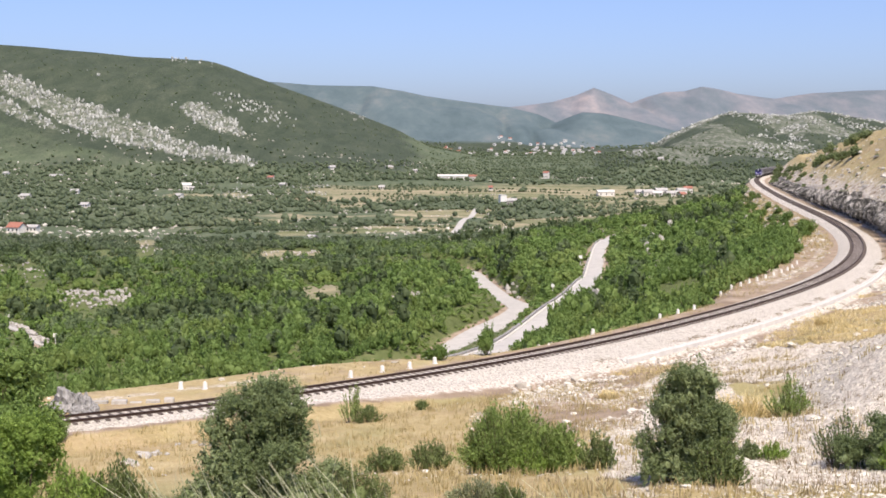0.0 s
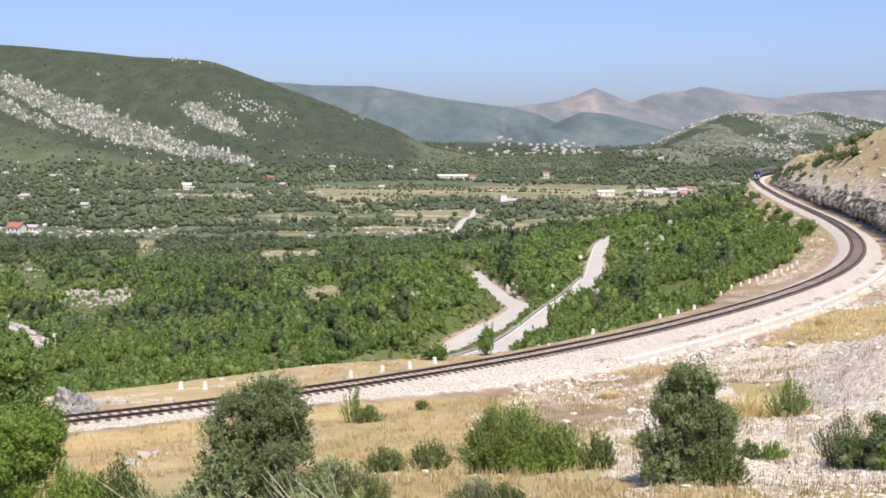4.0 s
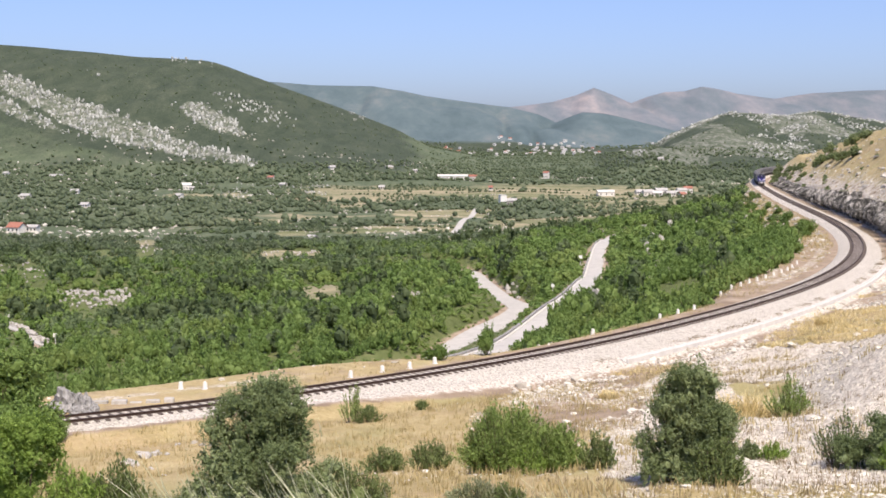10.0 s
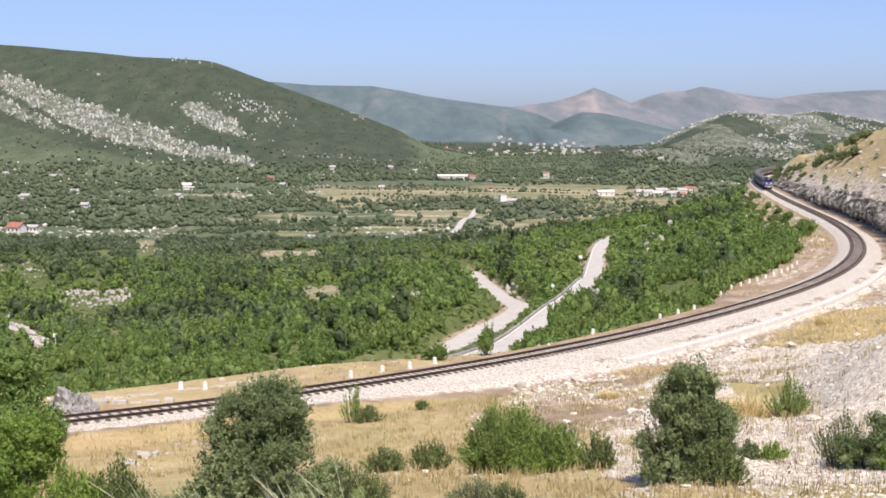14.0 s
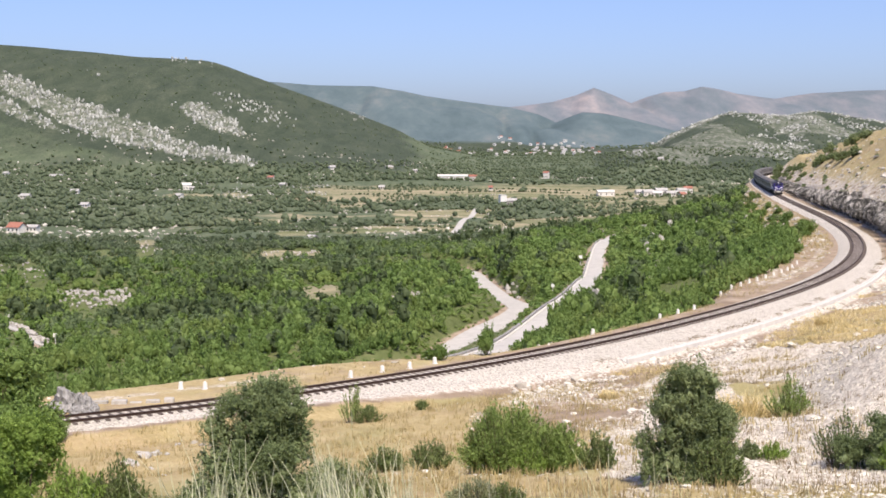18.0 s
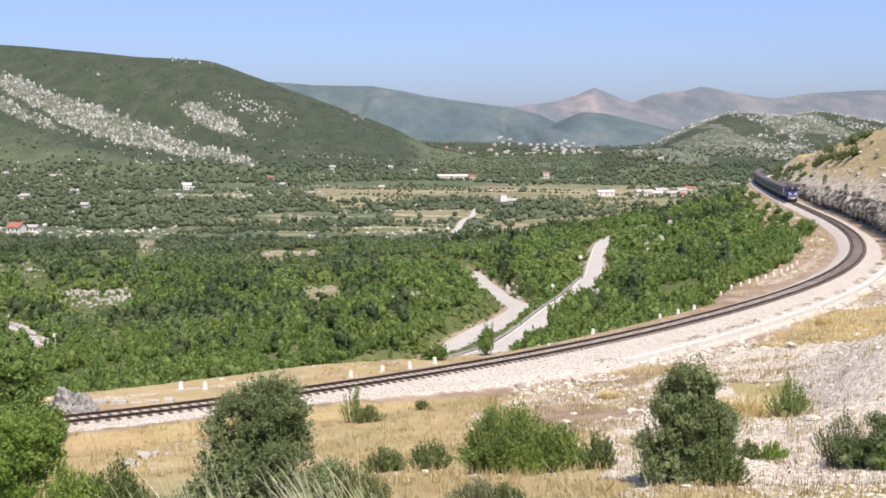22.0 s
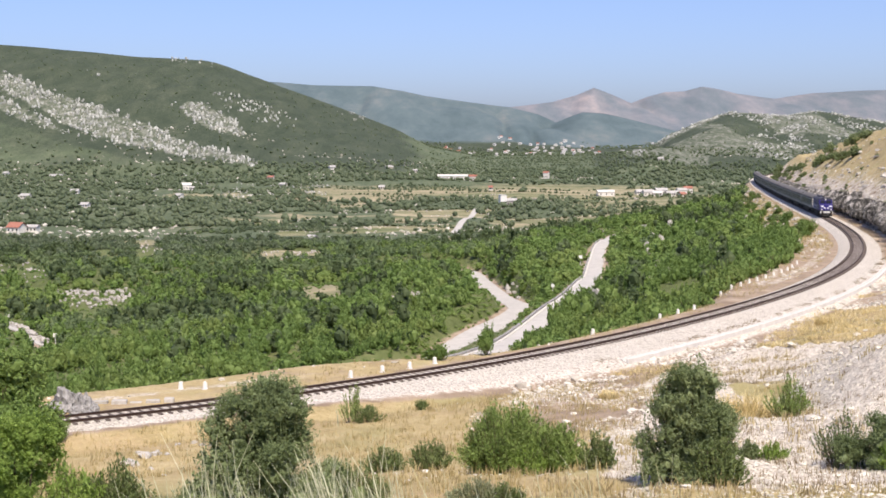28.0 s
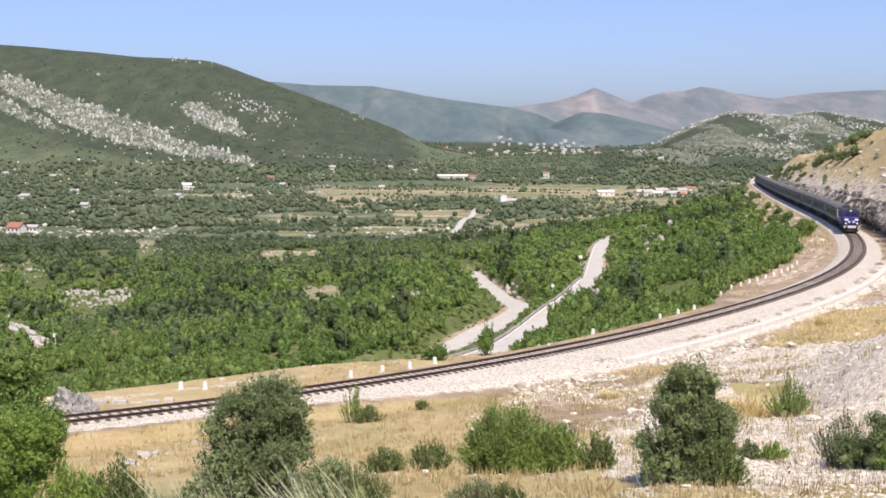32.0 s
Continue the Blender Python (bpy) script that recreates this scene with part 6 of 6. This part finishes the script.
# ---- houses in the valley ----
def build_house(name, label, x, y, w, d, h, roof_h, turn, wall=None, roof=None, group="", cat="house", windows=3, flat=False):
    ob = thing(name, Matrix.Translation((x, y, gz(x, y) - .3)) @ Matrix.Rotation(radians(turn), 4, "Z"), label, cat, group)
    part("house_body", box_bm(w, d, h + .3, 0, 0, 0, .03), wall or M_PLASTER, ob)
    bm = bmesh.new()
    e, t = .45, .18
    if flat:
        bmesh.ops.create_cube(bm, size=1, matrix=Matrix.Translation((0, 0, h + .3 + .15)) @ Matrix.Diagonal((w + .4, d + .4, .3, 1)))
    else:
        for sgn in (-1, 1):
            a = [(-w / 2 - e, sgn * (d / 2 + e), h + .3 - e * roof_h / d * 2), (w / 2 + e, sgn * (d / 2 + e), h + .3 - e * roof_h / d * 2), (w / 2 + e, 0, h + .3 + roof_h), (-w / 2 - e, 0, h + .3 + roof_h)]
            lo = [bm.verts.new(p) for p in a]
            hi = [bm.verts.new((p[0], p[1], p[2] + t)) for p in a]
            bm.faces.new(lo)
            bm.faces.new(hi[::-1])
            for k in range(4):
                bm.faces.new((lo[k], hi[k], hi[(k + 1) % 4], lo[(k + 1) % 4]))
        bmesh.ops.recalc_face_normals(bm, faces=bm.faces)
    part("roof", bm, roof or M_ROOFRED, ob, "clay tile roof" if roof is None else "")
    if not flat:
        for sgn in (-1, 1):
            bm = bmesh.new()
            a = [bm.verts.new((sgn * (w / 2 - .05), -d / 2, h + .3)), bm.verts.new((sgn * (w / 2 - .05), d / 2, h + .3)), bm.verts.new((sgn * (w / 2 - .05), 0, h + .28 + roof_h))]
            b = [bm.verts.new((v.co.x - sgn * .3, v.co.y, v.co.z)) for v in a]
            bm.faces.new(a)
            bm.faces.new(b[::-1])
            for k in range(3):
                bm.faces.new((a[k], b[k], b[(k + 1) % 3], a[(k + 1) % 3]))
            bmesh.ops.recalc_face_normals(bm, faces=bm.faces)
            part("gable", bm, wall or M_PLASTER, ob)
    for k in range(windows):
        u = -w / 2 + w * (k + .5) / windows
        part("window", box_bm(.9, .08, 1.2, u, -d / 2 - .02, 1.3), M_DARKGLASS, ob, "dark window")
    return ob


def build_village():
    rng = np.random.default_rng(17)
    build_house("farmhouse", "white two-storey house among valley scrub", -232, 1229, 7.5, 6, 4.6, 1.6, 12, roof=M_PLASTER)
    build_house("annex", "small white annex beside a house", -227, 1226, 4, 4, 2.6, 1.0, 10, roof=M_ROOFGREY)
    build_house("cottage", "small house with a bright red tile roof", -234, 743, 8, 7, 3.2, 2.4, -20)
    build_house("cottage", "small white cottage with a grey roof", -226.5, 748, 6, 5, 3, 1.0, -10, roof=M_ROOFGREY)
    build_house("ruined_tower", "tall pale roofless stone tower house", 43, 978, 4.6, 5, 8.5, 0, 15, wall=M_WHITE, roof=M_CONCRETE, flat=True, windows=1, cat="tower")
    build_house("stone_barn", "low grey stone barn by the tower", 50, 985, 7, 6, 4, 1.5, -10, wall=M_ROCK, roof=M_ROOFGREY)
    build_house("long_hall", "long low pale farm building with a light roof", 10, 1411, 31, 9, 3.6, 1.6, 2, roof=M_CONCRETE, windows=8, cat="barn")
    build_house("shed", "reddish shed at the end of the farm hall", 31, 1408, 8, 8, 4, 1.8, 5)
    build_house("white_shed", "plain white shed in a dry field", 137, 1143, 14, 8, 3.6, 1.2, 4, roof=M_PLASTER, cat="barn")
    for i, (x, y, w, d, h, t, r) in enumerate(((174, 1150, 11, 8, 4, 8, M_ROOFGREY), (181, 1142, 9, 7, 3.2, -14, M_CONCRETE), (186, 1156, 12, 8, 5.5, 4, M_ROOFGREY), (191, 1146, 8, 7, 3.0, 20, M_ROOFGREY), (198, 1160, 8, 7, 3.2, -8, M_ROOFGREY), (206, 1172, 10, 9, 4.5, 10, M_ROOFGREY), (213, 1180, 9, 8, 5, 0, None), (168, 1160, 8, 6, 3.2, 12, M_ROOFGREY), (202, 1146, 7, 6, 3, 30, None))):
        build_house("hamlet_house", "plastered hamlet house with tile roof" if r is None else "plastered hamlet house with grey roof", x, y, w * .8, d * .8, h * .9, 1.6, t, roof=r, group="hamlet")
    for x, y, w, h in ((-62, 1560, 11, 2.6), (-31, 1529, 6, 3), (43, 1222, 4.5, 3.6), (-65, 671, 5, 2.6), (109, 1432, 7, 8), (-212, 1090, 7, 3.6), (-150, 1275, 8, 3), (-320, 1180, 9, 3.6), (-125, 1530, 9, 4), (-180, 1420, 8, 4), (250, 1560, 8, 4), (-260, 985, 8, 3.5), (-56, 1240, 7, 3.4), (-413, 1450, 17, 4.6), (-470, 1462, 8, 4.4), (-336, 1092, 10, 3.6), (-372, 1120, 7, 3.2)):
        build_house("valley_house", "pale stone house standing alone in the valley", x, y, w * .75, 5, h * .75, 1.4, rng.uniform(-30, 30), wall=M_RUBBLE if rng.random() < .5 else None, roof=M_ROOFGREY if rng.random() < .7 else None, group="valley houses")
    # the far village under the hills
    for i in range(85):
        a = rng.normal(.085, .055)
        y = rng.uniform(2350, 2980)
        if not -.0 < a < .16 or (gz(a * y, y) - EYE_Z) / y > .0095:
            continue
        x = a * y
        build_house("village_house", "white house of the far village", x, y, rng.uniform(3.8, 7), 5, rng.uniform(2.0, 3.6), 1.5, rng.uniform(-40, 40), wall=M_WHITE, roof=M_ROOFRED if rng.random() < .25 else M_ROOFGREY, group="far village", windows=2)


build_village()

# ---- the train ----
M_BLUE = simple("blue_loco_paint", (.028, .022, .12), (.052, .044, .22), 1.2, .4)
M_LOCOROOF = simple("dark_loco_roof", (.03, .03, .05), (.07, .07, .09), 1.5, .7)
M_STRIPE = simple("white_loco_stripe", (.62, .62, .70), (.78, .78, .84), 2, .4)
M_COACH = simple("dirty_dark_grey_coach_paint", (.065, .065, .072), (.12, .12, .128), .8, .5)
M_COACHBAND = simple("dull_grey_coach_band", (.17, .17, .18), (.26, .26, .27), .8, .5)
M_COACHROOF = simple("grey_coach_roof", (.09, .084, .082), (.15, .142, .136), .6, .8)
M_UNDER = simple("sooty_running_gear", (.02, .019, .018), (.06, .055, .05), 3, .85)
M_BUFFER = simple("pale_buffer_beam", (.5, .48, .46), (.7, .68, .66), 3, .6)
M_LAMP = simple("headlamp_glass", (.6, .6, .55), (.85, .85, .8), 4, .1)


def body_shell(length, width, base, eave, top, segs=8, nose=0.0):
    """A rail vehicle's body with an arched roof; returns side shell and roof as two bmeshes."""
    prof = [(-width / 2, base), (-width / 2 * 1.01, base + (eave - base) * .35), (-width / 2, eave)]
    arc = [(-width / 2 * math.cos(t), eave + (top - eave) * math.sin(t)) for t in np.linspace(0, math.pi, segs + 1)]
    out = []
    for pts in (prof + [(width / 2, eave), (width / 2 * 1.01, base + (eave - base) * .35), (width / 2, base)], arc):
        bm = bmesh.new()
        ends = []
        for x in (-length / 2, length / 2):
            ends.append([bm.verts.new((x, y, z)) for y, z in pts])
        n = len(pts)
        for k in range(n):
            bm.faces.new((ends[0][k], ends[0][(k + 1) % n], ends[1][(k + 1) % n], ends[1][k]))
        bm.faces.new(ends[0][::-1])
        bm.faces.new(ends[1])
        bmesh.ops.recalc_face_normals(bm, faces=bm.faces)
        out.append(bm)
    return out


def wheel_bm():
    bm = bmesh.new()
    for r, w, o in ((.46, .13, 0), (.50, .03, -.07)):
        bmesh.ops.create_cone(bm, cap_ends=True, segments=20, radius1=r, radius2=r, depth=w, matrix=Matrix.Translation((0, o, 0)) @ Matrix.Rotation(math.pi / 2, 4, "X"))
    return bm


def add_bogie(parent, x, axles):
    bog = part("bogie", box_bm(axles[-1] - axles[0] + 1.3, 2.1, .45, x, 0, .42, .06), M_UNDER, parent, "sooty bogie")
    me = None
    for a in axles:
        for sgn in (-1, 1):
            bm = wheel_bm()
            if sgn > 0:
                bmesh.ops.rotate(bm, verts=bm.verts, cent=(0, 0, 0), matrix=Matrix.Rotation(math.pi, 3, "Z"))
            part("wheel", bm, M_UNDER, bog, at=Matrix.Translation((x + a, sgn * .78, .46)))


def add_buffers(parent, x):
    for sgn in (-1, 1):
        bm = bmesh.new()
        d = 1 if x > 0 else -1
        bmesh.ops.create_cone(bm, cap_ends=True, segments=14, radius1=.1, radius2=.1, depth=.5, matrix=Matrix.Translation((x + d * .2, sgn * .88, 1.05)) @ Matrix.Rotation(math.pi / 2, 4, "Y"))
        bmesh.ops.create_cone(bm, cap_ends=True, segments=14, radius1=.24, radius2=.24, depth=.06, matrix=Matrix.Translation((x + d * .48, sgn * .88, 1.05)) @ Matrix.Rotation(math.pi / 2, 4, "Y"))
        part("buffer", bm, M_UNDER, parent)


def build_loco():
    """Blue diesel locomotive with a low nose, running towards +x; rails at z = 0."""
    ob = thing("diesel_locomotive", None, "blue diesel locomotive with white front stripes and pale buffer beam", "locomotive")
    part("underframe", box_bm(17.0, 2.75, .42, 0, 0, .95, .05), M_UNDER, ob, "black underframe")
    side, roof = body_shell(11.6, 2.5, 1.38, 3.55, 4.05)
    for bm in (side, roof):
        bmesh.ops.translate(bm, verts=bm.verts, vec=(-2.4, 0, 0))
    part("engine_hood", side, M_BLUE, ob)
    part("hood_roof", roof, M_LOCOROOF, ob, "dark sooty roof")
    side, roof = body_shell(2.6, 2.85, 1.38, 3.6, 4.2)
    for bm in (side, roof):
        bmesh.ops.translate(bm, verts=bm.verts, vec=(4.75, 0, 0))
    part("cab", side, M_BLUE, ob)
    part("cab_roof", roof, M_LOCOROOF, ob, "dark arched cab roof")
    part("nose", box_bm(2.0, 2.75, 1.35, 7.05, 0, 1.38, .16), M_BLUE, ob, "low blue nose")
    for sgn in (-1, 1):
        part("windscreen", box_bm(.06, .92, .62, 6.07, sgn * .62, 2.88, .02), M_DARKGLASS, ob, "dark windscreen")
        part("side_window", box_bm(1.0, .06, .7, 4.7, sgn * 1.44, 2.7, .02), M_DARKGLASS, ob, "dark cab window")
        part("stripe", box_bm(.05, .62, .34, 8.07, sgn * .85, 2.15, .01), M_STRIPE, ob, "white front stripe")
        part("lower_stripe", box_bm(.05, .34, .3, 8.07, sgn * .35, 1.78, .01), M_STRIPE, ob, "white front stripe")
        bm = bmesh.new()
        bmesh.ops.create_uvsphere(bm, u_segments=12, v_segments=8, radius=.17, matrix=Matrix.Translation((8.05, sgn * .95, 1.62)) @ Matrix.Diagonal((.4, 1, 1, 1)))
        part("headlight", bm, M_LAMP, ob, "round glass headlight")
        part("walkway_rail", box_bm(11.4, .05, .06, -2.4, sgn * 1.36, 2.3), M_STRIPE, ob, "pale handrail")
        for k in range(7):
            part("rail_post", box_bm(.05, .05, .95, -7.8 + k * 1.8, sgn * 1.36, 1.37), M_STRIPE, ob)
        for k in range(5):
            part("hood_door", box_bm(1.7, .04, 1.6, -7.1 + k * 2.1, sgn * 1.26, 1.6, .015), M_BLUE, ob)
    bm = bmesh.new()
    bmesh.ops.create_uvsphere(bm, u_segments=12, v_segments=8, radius=.18, matrix=Matrix.Translation((6.1, 0, 3.75)) @ Matrix.Diagonal((.5, 1, 1, 1)))
    part("top_headlight", bm, M_LAMP, ob, "round glass top headlight")
    part("buffer_beam", box_bm(.18, 2.7, .40, 8.55, 0, .85, .03), M_BUFFER, ob, "pale painted buffer beam")
    part("snow_plough", box_bm(.25, 2.4, .4, 8.65, 0, .2, .06), M_UNDER, ob, "black plough plate")
    part("fuel_tank", box_bm(4.2, 2.5, .8, 0, 0, .25, .12), M_UNDER, ob, "black fuel tank")
    for x in (-6.2, -4.4, -2.6):
        bm = bmesh.new()
        bmesh.ops.create_cone(bm, cap_ends=True, segments=18, radius1=.55, radius2=.55, depth=.25, matrix=Matrix.Translation((x, 0, 4.12)))
        part("roof_fan", bm, M_LOCOROOF, ob)
    part("exhaust", box_bm(.7, .35, .3, .8, 0, 4.0, .04), M_UNDER, ob, "sooty exhaust stack")
    add_bogie(ob, 5.2, (-1.8, 0, 1.8))
    add_bogie(ob, -5.2, (-1.8, 0, 1.8))
    add_buffers(ob, 8.6)
    add_buffers(ob, -8.6)
    return ob


def build_coach():
    ob = thing("passenger_coach", None, "dirty dark grey passenger coach with a pale grey roof", "coach", "coaches of the train")
    L = 25.6
    side, roof = body_shell(L, 2.85, 1.05, 3.35, 4.05)
    part("body", side, M_COACH, ob)
    part("roof", roof, M_COACHROOF, ob, "pale grey arched roof")
    for sgn in (-1, 1):
        part("waist_band", box_bm(L - .2, .03, .5, 0, sgn * 1.445, 1.25), M_COACHBAND, ob, "dull grey band")
        part("cantrail", box_bm(L - .2, .03, .22, 0, sgn * 1.44, 3.1), M_COACHBAND, ob, "dull grey band")
        for k in range(10):
            part("window", box_bm(1.35, .04, .85, -9.45 + k * 2.1, sgn * 1.445, 2.05, .01), M_DARKGLASS, ob, "dark window")
        for x in (-11.9, 11.9):
            part("door", box_bm(.9, .04, 2.0, x, sgn * 1.45, 1.1, .01), M_COACHBAND, ob, "grey boarding door")
    for x in (-1, 1):
        part("end_wall", box_bm(.06, 2.6, 2.3, x * (L / 2 + .02), 0, 1.1, .02), M_BUFFER, ob, "pale end wall")
        part("gangway", box_bm(.42, 1.1, 2.2, x * (L / 2 + .2), 0, 1.15, .06), M_UNDER, ob, "black gangway bellows")
    part("underframe", box_bm(L - .6, 2.4, .35, 0, 0, .75), M_UNDER, ob, "sooty underframe")
    # dark strips added for the underframe and the shadow below the coach
    for sgn in (-1, 1):
        part("skirt", box_bm(11.5, .06, .62, 0, sgn * 1.32, .42, .02), M_UNDER, ob, "dark skirt strip for the underframe and its shadow")
        part("lower_panel", box_bm(L - .1, .035, .42, 0, sgn * 1.435, .86), M_UNDER, ob, "dark lower panel, underframe shadow put into its colour")
        part("gutter", box_bm(L - .2, .05, .06, 0, sgn * 1.43, 3.36), M_UNDER, ob, "dark rain gutter")
    part("battery_box", box_bm(3.2, 2.3, .5, 1.5, 0, .35, .04), M_UNDER, ob)
    add_bogie(ob, 9.2, (-1.25, 1.25))
    add_bogie(ob, -9.2, (-1.25, 1.25))
    add_buffers(ob, L / 2)
    add_buffers(ob, -L / 2)
    return ob


LOCO = build_loco()
COACHES = [build_coach()]
for _ in range(11):
    COACHES.append(copy_thing(COACHES[0], Matrix.Identity(4)))


def vehicle_pose(s, half):
    """Pose on the rails of a vehicle whose middle is at station s, running towards lower stations."""
    xa, ya, _ = on_track(s - half)
    xb, yb, _ = on_track(s + half)
    return Matrix.Translation(((xa + xb) / 2, (ya + yb) / 2, .0)) @ Matrix.Rotation(math.atan2(ya - yb, xa - xb), 4, "Z")

# ---- what moves ----
TRAIN_T = (0.0, 32.0)
TRAIN_S = (611.0, 172.5)          # station of the locomotive's front


def motions():
    for i, ob in enumerate([LOCO] + COACHES):
        back = 8.8 if i == 0 else 17.9 + 13.2 + (i - 1) * 26.6
        rows = []
        for k in range(33):
            rows.append((float(k), vehicle_pose(float(np.interp(k, TRAIN_T, TRAIN_S)) + back, 5.2 if i == 0 else 9.2)))
        walk(ob, rows)
    # the wind lays the grass over and lets it rise
    times = (0, 1, 2, 3, 5, 6, 7.5, 9, 10.5, 12, 14, 15.5, 17, 18, 19, 20, 21, 22, 23, 24, 25, 26.5, 28, 29, 30, 31, 32)
    lean = (36, 40, 42, 40, 40, 39, 36, 33, 36, 38, 42, 28, 14, 5, 7, 12, 20, 26, 30, 32, 18, 16, 12, 20, 26, 28, 30)
    for ob, x, y, z, ph, amp in GRASS:
        rows = []
        for t, a in zip(times, lean):
            sway = 4.5 * math.sin(1.9 * t + ph) + 2.5 * math.sin(3.1 * t + 2 * ph)
            side = -a * amp + sway
            if ob.name.startswith("grass_stalk"):
                side = -a * .45 + 4 + sway
            rows.append((float(t), Matrix.Translation((x, y, z)) @ Euler((radians(.25 * a + sway), radians(side), 0)).to_matrix().to_4x4()))
        walk(ob, rows)


motions()
